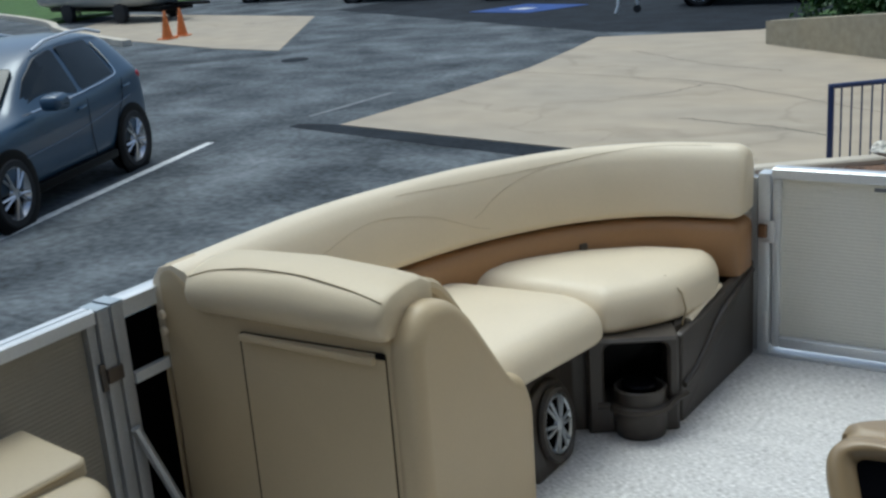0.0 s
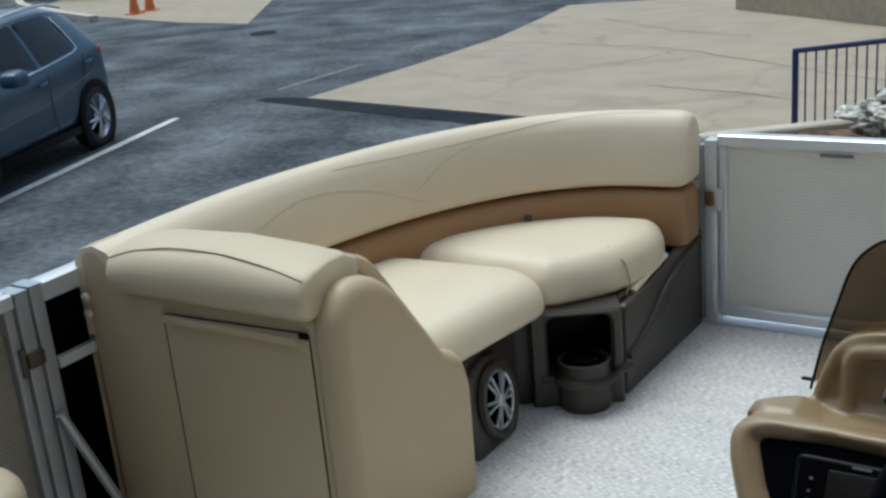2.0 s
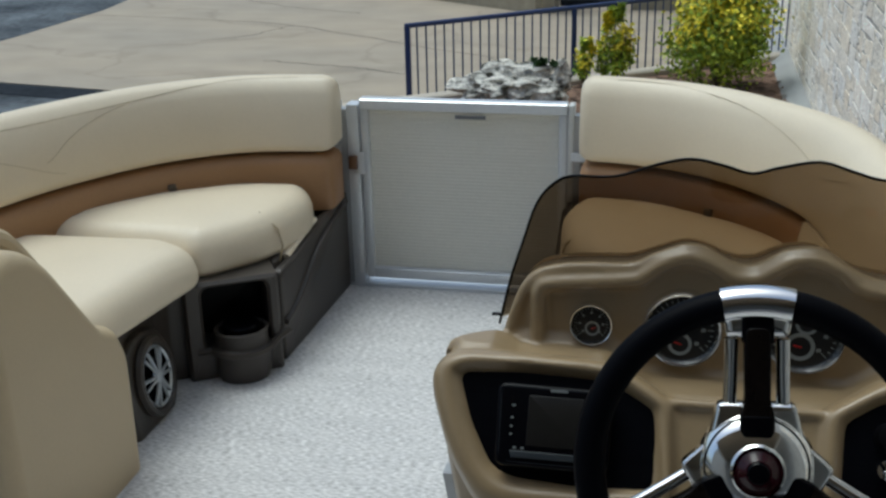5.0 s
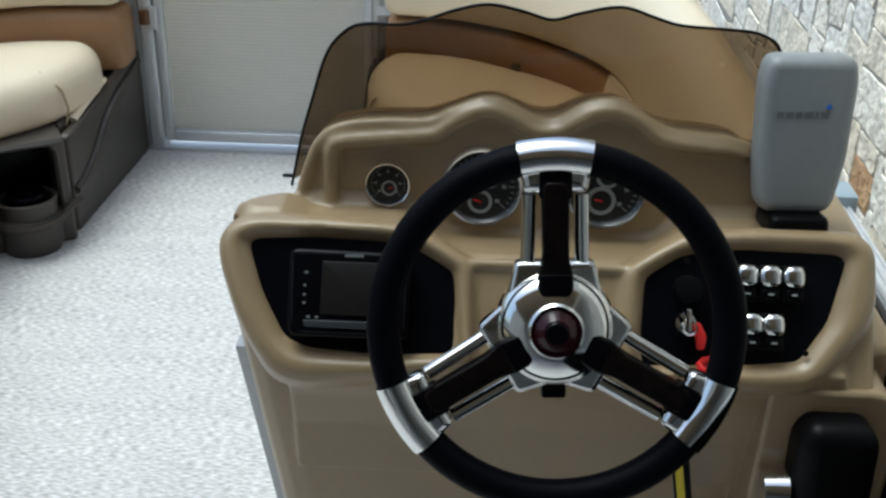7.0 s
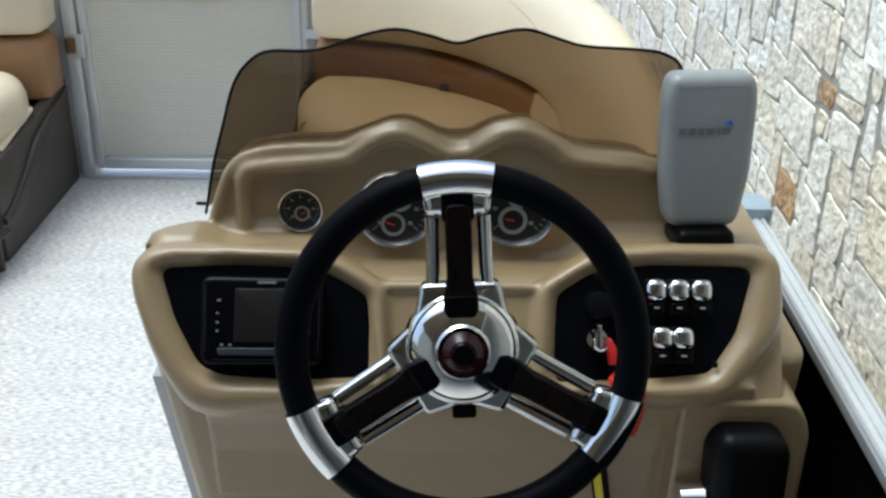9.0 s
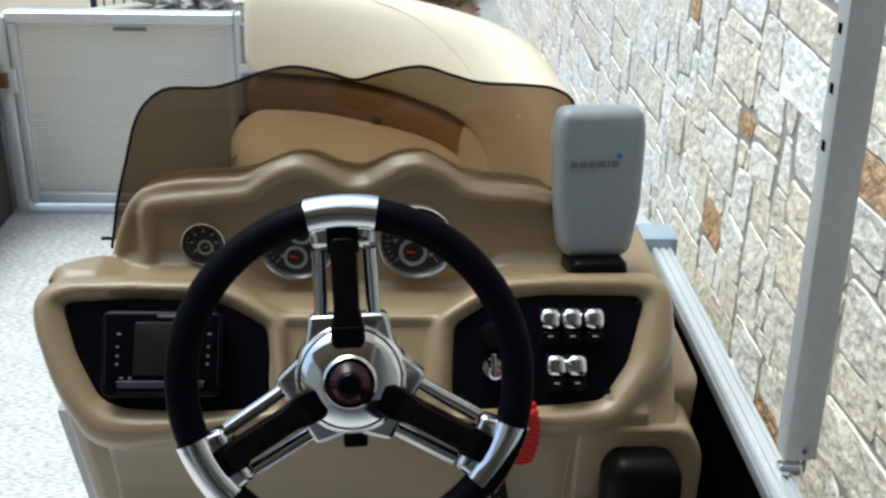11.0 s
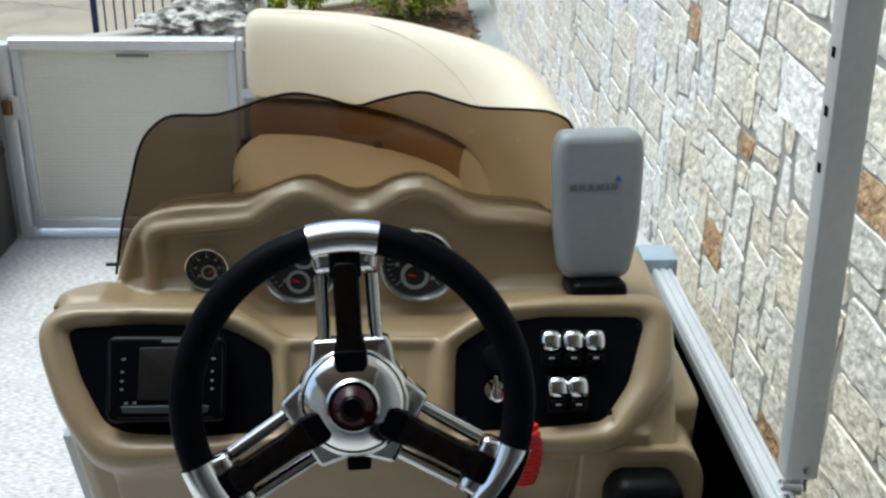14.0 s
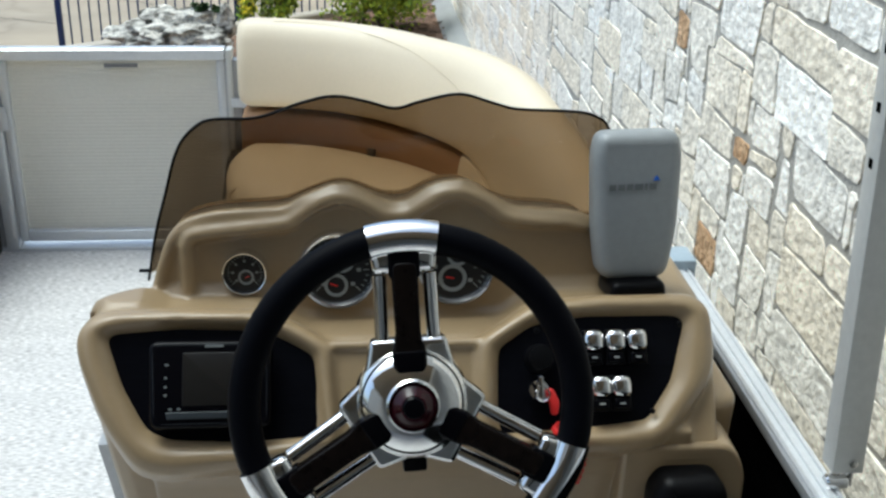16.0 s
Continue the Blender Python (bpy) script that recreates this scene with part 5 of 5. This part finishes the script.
face_pts = [(.026, -.05), (.024, .048), (.027, .066), (.040, .076), (.136, .086), (.153, .094), (.170, .107), (.190, .116), (.202, .118), (.216, .116), (.235, .108), (.255, .096), (.281, .096), (.298, .106), (.321, .119), (.340, .122), (.352, .120), (.373, .111), (.394, .093), (.420, .087), (.470, .083), (.496, .076)]
add(shell, hood)
rim = smooth_path([(x + .006 if x < .1 else x, z - .006, -.017) for x, z in hood_pts[3:-3]], 90)
tube([HM @ p for p in rim], .0085, n=10, bm=shell)
lip = smooth_path([(x, z - .002, -.009) for x, z in face_pts], 90)
tube([HM @ p for p in lip], [.0095 if p.x < .40 else max(.004, .0095 - .05 * (p.x - .40)) for p in lip], n=10, bm=shell)
# swell between the gauge face and the ledge
swell = bmesh.new()
rows = []
for x in np.linspace(-.004, .515, 54):
    k = min(1, max(0, (x - .105) / .06)) * min(1, max(0, (.445 - x) / .06))
    k = .036 * k * k * (3 - 2 * k)
    rows.append([swell.verts.new(HM @ Vector((x, v - k, w))) for v, w in ((-.04, -.03), (-.04, .040), (-.014, .036), (-.010, .016), (-.004, .000), (.010, -.011))])
for r0, r1 in zip(rows, rows[1:]):
    for i in range(6):
        swell.faces.new((r0[i - 1], r0[i], r1[i], r1[i - 1]))
swell.faces.new(rows[0])
swell.faces.new(rows[-1])
add(shell, swell)
slab([(.555, -.150, .012), (.634, -.150, .012), (.634, -.03), (.600, -.06)], -.10, -.012, .006, 0, .01, M=PM, bm=shell)
slab([(.515, .28), (.660, .28), (.664, .60, .02), (.645, .630, .015), (.525, .630, .012)], -.11, -.004, .012, 0, .012, M=frame_of((0, 1.362, 0), (1, 0, 0), (0, 0, 1)), bm=shell)
body = part("body", shell, GEL, con, "tan moulded gelcoat body")
mod = body.modifiers.new("joined", "REMESH")
mod.mode, mod.voxel_size, mod.use_smooth_shade = "VOXEL", 0.0031, True
mod = body.modifiers.new("soft", "SMOOTH")
mod.factor, mod.iterations = 0.5, 6
for inner in (left_in, right_in):
    part("dash_panel", slab([(p.x, p.y) for p in inset(rounded(inner, .01, 4), -.004)], -.010, .0, .0005, 0, 0, M=PM), PANEL, con, "black dash panel")


DIAL_RING = surf("grey_dial_ring", (.22, .235, .23), .35, bump=0)
SATIN = surf("satin_bezel", (0.85, 0.85, 0.84), 0.22, 1.0, var=0.02, fine=0.01, bump=0.0)
SCALE_INK = surf("dim_scale_print", (.20, .21, .20), .5, bump=0)


def gauge(x, z, r, needles):
    g = part("gauge", lathe([(r * .83, .0045), (r * .86, .0085), (r * .90, .0122), (r * .95, .0130), (r * 1.0, .009), (r * 1.02, .002), (r * 1.02, -.02), (r * .8, -.02)], 40, HM @ Matrix.Translation((x, z - .768, -.010))), SATIN, con, "round gauge with a chrome bezel")
    part("dial", lathe([(0, .004), (r * .89, .004), (r * .89, -.01)], 32, HM @ Matrix.Translation((x, z - .768, -.010))), DIAL, g)
    D = HM @ Matrix.Translation((x, z - .768, -.0055))
    marks = bmesh.new()
    for k in range(25):
        a = radians(225 - 270 * k / 24)
        l0 = .62 if k % 4 == 0 else .70
        box((r * l0, -r * .012, 0), (r * .78, r * .012, .0008), M=D @ Matrix.Rotation(a, 4, "Z"), bm=marks)
    for k in range(0, 25, 4):
        a = radians(225 - 270 * k / 24)
        box((-r * .055, -r * .045, 0), (r * .055, r * .045, .0008), M=D @ Matrix.Translation((r * .52 * math.cos(a), r * .52 * math.sin(a), 0)), bm=marks)
    part("scale", marks, SCALE_INK, g, smooth=False)
    for hx, hy, hr, ang in needles:
        part("subdial", lathe([(r * hr * .72, .0006), (r * hr, .0012), (r * hr, 0)], 24, D @ Matrix.Translation((r * hx, r * hy, 0))), DIAL_RING, g)
        part("pointer", box((-r * .04, -r * .018, .001), (r * .17, r * .016, .0018), M=D @ Matrix.Translation((r * hx, r * hy, 0)) @ Matrix.Rotation(radians(ang), 4, "Z")), RED, g, "red pointer")
    return g


gauge(.090, .795, .0268, [(.05, -.22, .34, 25)])
gauge(.199, .796, .0475, [(.1, .25, .32, 200), (-.05, -.4, .3, 160)])
gauge(.339, .798, .0475, [(.05, .3, .28, 90), (-.08, -.30, .36, 170)])

# radio display on the left panel
DIM_INK = surf("dim_print", (.13, .14, .14), .5, bump=0)
disp = thing("radio_display", "glossy black marine radio with a dark screen on the dash panel", "radio display", (.06, 1.42, .70))
part("case", slab([(-.008, -.002, .012), (.126, -.003, .012), (.126, -.098, .012), (-.005, -.098, .012)], .009, .026, .006, 0, .012, M=PM), GLOSS, disp)
part("bezel", tube([PM @ Vector((p.x, p.y, .024)) for p in rounded([(-.002, -.007, .01), (.120, -.008, .01), (.120, -.092, .01), (.001, -.092, .01)], .01)], .0022, closed=True, n=6), surf("bezel_grey", (.020, .022, .025), .3, bump=0, spec=.2), disp)
part("screen", slab([(.030, -.016), (.094, -.016), (.094, -.074), (.030, -.074)], .024, .0275, .001, M=PM), SCREEN, disp)
part("button_bar", slab([(.012, -.080), (.108, -.080), (.106, -.088), (.014, -.088)], .024, .028, .001, M=PM), surf("button_grey", (.03, .035, .04), .2, bump=0, spec=.3), disp)
for i, (x, y, w) in enumerate([(.010, -.030, .006), (.010, -.044, .004), (.010, -.054, .004), (.010, -.063, .004), (.108, -.030, .006), (.108, -.044, .004), (.108, -.054, .004), (.108, -.063, .004), (.015, -.078, .005), (.024, -.078, .005)]):
    part("key_mark", box((x + w * .15, y, .0255), (x + w * .85, y + .0024, .0268), M=PM), DIM_INK, disp, smooth=False)
part("maker_bar", box((.054, -.0105, .0255), (.074, -.0075, .0268), M=PM), DIM_INK, disp, "small pale maker mark", smooth=False)

# rocker switches
for x, y in ((.487, -.018), (.512, -.018), (.537, -.018), (.493, -.070), (.516, -.070)):
    s = thing("rocker_switch", "chrome capped rocker switch on the black dash panel", "switch", PM @ Vector((x, y, .01)), "rocker switches")
    part("housing", slab([(x - .0115, y - .021), (x + .0115, y - .021), (x + .0115, y + .019), (x - .0115, y + .019)], .009, .017, .002, 0, .003, M=PM), BLACK, s)
    part("cap", slab([(x - .0118, y - .006, .003), (x + .0118, y - .006, .003), (x + .0118, y + .019, .010), (x - .0118, y + .019, .010)], .016, .027, .008, 0, .008, seg=5, M=PM), CHROME, s, "chrome switch cap")
    part("rocker", slab([(x - .009, y - .019), (x + .009, y - .019), (x + .009, y - .007), (x - .009, y - .007)], .016, .022, .003, 0, .003, M=PM), GLOSS, s)
    part("mark", box((x - .003, y - .014, .0222), (x + .003, y - .0125, .0226), M=PM), WHITE_INK, s, smooth=False)
for x, y in ((.590, .006), (.552, -.092), (.388, -.098), (.424, .002)):
    part("panel_screw", lathe([(0, .003), (.003, .002), (.0035, 0)], 10, PM @ Matrix.Translation((x, y, .010))), BLACK, con)
dial = part("selector", lathe([(0, .02), (.014, .018), (.017, 0)], 24, PM @ Matrix.Translation((.425, -.030, .010))), BLACK, con, "round black selector knob")

# ignition key with red float
key = thing("ignition_key", "ignition key with a red tag in the dash panel", "key", PM @ Vector((.43, -.085, .01)))
part("lock", lathe([(0, .014), (.011, .012), (.013, 0)], 20, PM @ Matrix.Translation((.422, -.066, .010))), CHROME, key)
part("blade", box((.4195, -.076, .02), (.4245, -.052, .040), .001, M=PM), CHROME, key)
part("tag", slab([(.428, -.066), (.436, -.064), (.444, -.080), (.441, -.094), (.434, -.094), (.432, -.080)], .022, .028, .002, 0, .004, M=PM), RED, key, "red plastic tag")
part("ring", tube([PM @ Vector((.424 + .007 * math.cos(a), -.072 + .007 * math.sin(a), .038)) for a in np.linspace(0, 6.28, 16, endpoint=False)], .0012, closed=True, n=5), CHROME, key)
lan = thing("stop_lanyard", "red coiled engine stop lanyard hanging from the dash", "lanyard", (.455, 1.36, .60))
coil = []
for k in range(110):
    a = k * .75
    t = k / 109
    c = Vector((.451 + .006 * math.sin(t * 3), 1.345 + .006 * t, .676 - .072 * t))
    coil.append(c + Vector((math.cos(a) * .016, math.sin(a) * .012, 0)))
part("cord", tube(coil, .0035, n=6), RED, lan)
tag = thing("key_float", "yellow and black key float hanging under the dash", "key float", (.438, 1.36, .48))
part("strap", box((-.010, -.002, -.085), (.010, .002, .06), .001, M=Matrix.Translation((.442, 1.375, .50)) @ Matrix.Rotation(radians(-10), 4, "Y")), BLACK, tag)
part("stripe", box((-.005, -.0035, -.085), (.004, -.0022, .03), M=Matrix.Translation((.440, 1.375, .50)) @ Matrix.Rotation(radians(-10), 4, "Y")), YELLOW, tag, "yellow stripe", smooth=False)

# throttle control on its moulded box
flatten(part("control_box", slab([(.510, .27), (.664, .27), (.668, .598, .022), (.648, .637, .018), (.520, .637, .006)], -.07, .003, .006, 0, .008, M=frame_of((0, 1.362, 0), (1, 0, 0), (0, 0, 1))), GEL, con, "tan moulded throttle box"))
thr = thing("throttle_control", "black side mount throttle control on the console", "throttle", (.62, 1.34, .5))
part("housing", slab([(-.042, -.14, .02), (.042, -.14, .02), (.045, .03, .03), (.030, .050, .03), (-.030, .050, .03), (-.043, .03, .03)], 0, .048, .020, 0, .03, M=frame_of((.592, 1.358, .562), (1, 0, 0), (0, .12, .99))), BLACK, thr)
part("hub", lathe([(0, .03), (.022, .027), (.025, .0)], 24, Matrix.Translation((.548, 1.335, .52)) @ Matrix.Rotation(radians(-90), 4, "Y")), CHROME, thr, "chrome lever hub")
part("lever", tube([(.545, 1.335, .52), (.528, 1.315, .51), (.518, 1.285, .485)], .012, n=8), CHROME, thr)

# door trim on the console's flank
def flank_strip(y0, y1, proud, z0=.05, z1=.60):
    """An upright strip on the console's leaning flank."""
    b = bmesh.new()
    vs = []
    for z in (z0, z1):
        k = max(0.0, 1 - z / .62)
        vs.append([b.verts.new((x + .075 * k, y + .08 * k, z)) for x, y in ((-.080 - proud, y0), (-.080 - proud, y1), (-.065, y1), (-.065, y0))])
    for i in range(4):
        b.faces.new((vs[0][i - 1], vs[0][i], vs[1][i], vs[1][i - 1]))
    b.faces.new(vs[0])
    b.faces.new(vs[1])
    return b


part("side_trim", flank_strip(1.452, 1.478, .010), ALU_DULL_SHADED, con, "slim aluminium trim")
part("side_gap", flank_strip(1.478, 1.528, .005), DARK, con)

# smoked windscreen round the hood
ws_top = [(-.033, .760), (-.026, .790), (-.016, .831), (.000, .882), (.016, .931), (.033, .956), (.058, .969), (.110, .971), (.162, .990), (.199, .998), (.236, .991), (.268, .982), (.298, .991), (.342, 1.000), (.379, .989), (.411, .980), (.468, .977), (.500, .972), (.520, .955), (.528, .90), (.530, .84)]


def ws_y(x, z):
    side_in = .50 * max(0.0, .05 - x) + .23 * max(0.0, x - .49)
    return 1.605 - (z - .78) * .29 - side_in


tops = smooth_path([(x, z, 0) for x, z in ws_top], 80)
b = bmesh.new()
cols = []
for p in tops:
    x, zt = p.x, p.y
    zb = min(zt - .004, .785 - .3 * max(0, .02 - x))
    col = []
    for k in range(7):
        z = zb + (zt - zb) * k / 6
        xx = x
        col.append((xx, ws_y(xx, z), z))
    cols.append(col)
for s, off in ((0, 0.0), (1, .005)):
    vs = [[b.verts.new((x, y + off, z)) for x, y, z in col] for col in cols]
    for c0, c1 in zip(vs, vs[1:]):
        for k in range(6):
            b.faces.new((c0[k], c1[k], c1[k + 1], c0[k + 1]))
screen = part("windscreen", b, SMOKED, con, "smoked brown acrylic windscreen", angle=70)
part("edge", tube([(p.x, ws_y(p.x, p.y) + .0025, p.y) for p in tops], .0019, n=6), BLACK, screen, "dark edge of the windscreen")
part("clip", box((-.041, 1.556, .777), (-.028, 1.562, .780), .001), BLACK, con)

# covered fishfinder on the right of the dash
ff = thing("fishfinder", "grey covered fishfinder on a black swivel mount", "fishfinder", (.55, 1.53, .768))
GM = frame_of((.546, 1.488, .768), (.995, .08, 0), (0, .12, .99))
part("mount", slab([(-.033, 0), (.036, 0), (.034, .024), (-.031, .024)], -.03, .03, .008, .008, .006, M=GM), BLACK, ff, "black swivel mount")
part("cover", slab([(-.040, .022, .018), (.042, .020, .018), (.052, .08), (.053, .17, .02), (.047, .197, .022), (-.047, .197, .022), (-.052, .17, .02), (-.048, .08)], -.028, .012, .014, .01, .012, seg=5, M=GM), GREY_CASE, ff, "grey plastic sun cover")
# the maker's name stays a plain bar with a small blue triangle
for x0, x1 in ((-.036, -.028), (-.0255, -.0175), (-.015, -.008), (-.0055, .004), (.0065, .0095), (.012, .020)):
    part("maker_bar", box((x0, .1315, .0130), (x1, .1385, .0138), M=GM), INK, ff, "dark grey maker mark", smooth=False)
part("maker_mark", slab([(.016, .142), (.024, .142), (.020, .148)], .0130, .0145, M=GM), BLUE_INK, ff, "small blue triangle mark", smooth=False)

# ---- steering wheel ----
HUB = surf("bright_chrome", (0.86, 0.86, 0.85), 0.09, 1.0, var=0.02, fine=0.01, bump=0.0)
wheel = thing("steering_wheel", "black rimmed steering wheel with three chrome double spokes", "steering wheel", (.272, 1.217, .789))
WM = frame_of((.272, 1.217, .789), (1, 0, 0), (0, .342, .940)) @ Matrix.Rotation(radians(3), 4, "Z")
RW = .158


def ring_point(a, r=RW, h=0.0):
    return WM @ Vector((r * math.cos(a), r * math.sin(a), h))


part("rim", tube([ring_point(2 * math.pi * k / 72) for k in range(72)], .0155, closed=True, n=14), RUBBER, wheel, "black padded rim")
for k in range(3):
    a = radians(90 + 120 * k)
    arc = [ring_point(a + da) for da in np.linspace(-.205, .205, 9)]
    cap = part("spoke_cap", tube(arc, .0175, n=16, flat=1.0), CHROME, wheel, "polished chrome rim cap")
    S = WM @ Matrix.Rotation(a - radians(90), 4, "Z")
    part("shoe", slab([(-.0322, .156, .004), (-.0312, .138, .008), (-.0290, .125, .006), (.0290, .125, .006), (.0312, .138, .008), (.0322, .156, .004)], -.012, .0095, .0085, .004, .003, seg=6, M=S), CHROME, cap)
    for sx in (-.0235, .0235):
        part("spoke_tube", tube([S @ Vector((sx, .124, -.004)), S @ Vector((sx * 1.03, .080, -.010)), S @ Vector((sx * 1.08, .036, -.016))], .0068, n=12), CHROME, wheel, "chrome spoke tube")
    part("spoke_insert", slab([(-.0165, .028, .005), (.0165, .028, .005), (.0160, .052, .006), (.0120, .066), (.0124, .136, .008), (-.0124, .136, .008), (-.0120, .066), (-.0160, .052, .006)], -.014, .0060, .003, 0, .003, M=S @ Matrix.Rotation(radians(3), 4, "X")), WOOD, wheel, "dark burl spoke insert")
    part("insert_end", slab([(-.0150, .120, .003), (.0150, .120, .003), (.0150, .149, .008), (-.0150, .149, .008)], -.006, .0118, .003, 0, .003, M=S), GLOSS, wheel, "gloss black insert end")
    part("insert_end", slab([(-.0145, .029, .007), (.0145, .029, .007), (.0165, .053, .005), (-.0165, .053, .005)], -.012, .0096, .004, 0, .004, M=S), GLOSS, wheel, "gloss black insert end")
    part("hub_lug", slab([(-.046, .018), (.046, .018), (.040, .046, .004), (.0365, .062, .003), (-.0365, .062, .003), (-.040, .046, .004)], -.026, -.004, .005, 0, .004, M=S), HUB, wheel)
hub = part("hub", lathe([(.0, .012), (.027, .0108), (.040, .0070), (.0475, .0025), (.0525, -.004), (.0555, -.013), (.0555, -.030), (.044, -.040)], 48, WM), HUB, wheel, "polished chrome hub")
part("hub_cap", lathe([(0, .0215), (.012, .0205), (.018, .015), (.021, .013), (.0225, .008)], 32, WM), WINE, hub, "dark wine red centre cap")
part("cap_centre", lathe([(0, .0235), (.009, .0225), (.0125, .0190)], 24, WM), GLOSS, hub, "black centre of the cap")
part("bezel", lathe([(.021, .012), (.0235, .016), (.026, .010)], 32, WM), CHROME, hub)
part("column", lathe([(.036, -.04), (.040, -.06), (.042, -.16)], 24, WM), BLACK, wheel, "black steering column")
part("tilt_lever", box((-.012, -.075, -.06), (.012, -.045, -.035), .004, M=WM), BLACK, wheel)

# ---- stone wall, piece by piece ----
def stone_mesh(poly, depth, rng):
    """One rough faced stone on the plane x = 0, its face towards -x; poly in (y, z)."""
    b = bmesh.new()
    P = []
    for i, p in enumerate(poly):
        p, q = Vector(p), Vector(poly[(i + 1) % len(poly)])
        n = max(1, min(4, round((q - p).length / .030)))
        for k in range(n):
            shake = .0032 if n > 1 else .0012
            P.append(p.lerp(q, (k + (rng.uniform(-.2, .2) if k else 0)) / n) + Vector((rng.uniform(-shake, shake), rng.uniform(-shake, shake))))
    soft = min(.0018, abs(area(P)) ** .5 * .03)
    rings = [(P, .01), (inset(P, soft), -depth)]
    rows = [[b.verts.new((off + (rng.uniform(-.0013, .0010) if k else 0), *p)) for p in pts] for k, (pts, off) in enumerate(rings)]
    for i in range(len(P)):
        b.faces.new((rows[0][i - 1], rows[0][i], rows[1][i], rows[1][i - 1]))
    c = b.verts.new((-depth - rng.uniform(.0, .0012), *(sum(P, Vector((0, 0))) / len(P))))
    for i in range(len(P)):
        b.faces.new((rows[-1][i - 1], rows[-1][i], c))
    return b


def layout(y0, y1, z0, z1, uy, uz, seed):
    """Random ashlar on a fine grid with slightly shaken corners."""
    rng = random.Random(seed)
    ny, nz = int((y1 - y0) / uy), int((z1 - z0) / uz)
    used = [[False] * nz for _ in range(ny)]

    def node(i, j):
        r = random.Random(seed * 7919 + i * 131 + j * 17)
        return Vector((y0 + (i + r.uniform(-.26, .26)) * uy, z0 + (j + r.uniform(-.28, .28)) * uz))
    out = []
    for j in range(nz):
        i = 0
        while i < ny:
            if used[i][j]:
                i += 1
                continue
            h = rng.choice((1, 1, 2, 2, 2, 3, 3, 3))
            w = rng.choice((1, 2, 2, 3, 4, 4)) if h == 1 else rng.choice((2, 3, 3, 4, 4, 5)) if h == 2 else rng.choice((3, 4, 4, 5, 5, 6))
            w, h = min(w, ny - i), min(h, nz - j)
            while any(used[i + a][j] for a in range(w)):
                w -= 1
            while h > 1 and any(used[i + a][j + c] for a in range(w) for c in range(h)):
                h -= 1
            for a in range(w):
                for c in range(h):
                    used[i + a][j + c] = True
            out.append([node(i, j), node(i + w, j), node(i + w, j + h), node(i, j + h)])
            i += w
    return out


WX = 1.149
wall = tagged(part("wall_stone", box((1.16, 1.0, 1.9), (1.2, 1.2, 2.0)), MORTAR, smooth=False), "rough white limestone wall with grey mortar joints", "stone wall", kind="structure")
# y, z, length and height of the rust coloured stones
rust = [(2.97, .18, .16, .105), (3.37, .675, .12, .10), (2.80, .51, .115, .08), (2.08, .645, .18, .085), (2.38, -.06, .17, .09), (4.6, .62, .11, .07)]
rng = random.Random(11)
far = bmesh.new()
count = 0
pieces = layout(0.9, 15.4, -.72, 2.3, .072, .047, 4)


def clamp(pts, lo, hi):
    return [Vector((min(max(p.x, lo[0]), hi[0]), min(max(p.y, lo[1]), hi[1]))) for p in pts]


def cut_round(pts, y, z, l, h):
    """The stone, or what is left of it beside a small rectangle set into it."""
    lo, hi = [min(p[i] for p in pts) for i in (0, 1)], [max(p[i] for p in pts) for i in (0, 1)]
    a, c, e, g = y - l / 2, y + l / 2, z - h / 2, z + h / 2
    if hi[0] < a or lo[0] > c or hi[1] < e or lo[1] > g:
        return [pts]
    far_off = 99
    rest = [clamp(pts, (-far_off, -far_off), (a, far_off)), clamp(pts, (c, -far_off), (far_off, far_off)),
            clamp(pts, (a, -far_off), (c, e)), clamp(pts, (a, g), (c, far_off))]
    return [r for r in rest if min(max(p[i] for p in r) - min(p[i] for p in r) for i in (0, 1)) > .022]


kept = []
for pts in pieces:
    rest = [pts]
    for r in rust:
        rest = [q for p in rest for q in cut_round(p, *r)]
    kept += [(p, False) for p in rest]
for y, z, l, h in rust:
    kept.append(([Vector((y + a * l / 2 + rng.uniform(-.012, .012), z + c * h / 2 + rng.uniform(-.008, .008))) for a, c in ((-1, -1), (1, -1), (1, 1), (-1, 1))], True))
for pts, hit in kept:
    c = sum(pts, Vector((0, 0))) / len(pts)
    if abs(area(pts)) < .0008:
        continue
    p = rounded([(q.x, q.y, rng.uniform(.004, .016)) for q in inset(pts, rng.uniform(.0022, .0052))], .01, 1)
    m = stone_mesh(p, rng.uniform(.002, .0055), rng)
    m.transform(Matrix.Translation((WX, 0, 0)))
    near = 1.5 < c.x < 5.6 and c.y < 1.35 - .12 * (c.x - 1.6)
    if hit or (near and count < 300):
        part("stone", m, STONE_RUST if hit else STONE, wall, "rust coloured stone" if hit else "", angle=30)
        count += 1
    else:
        add(far, m)
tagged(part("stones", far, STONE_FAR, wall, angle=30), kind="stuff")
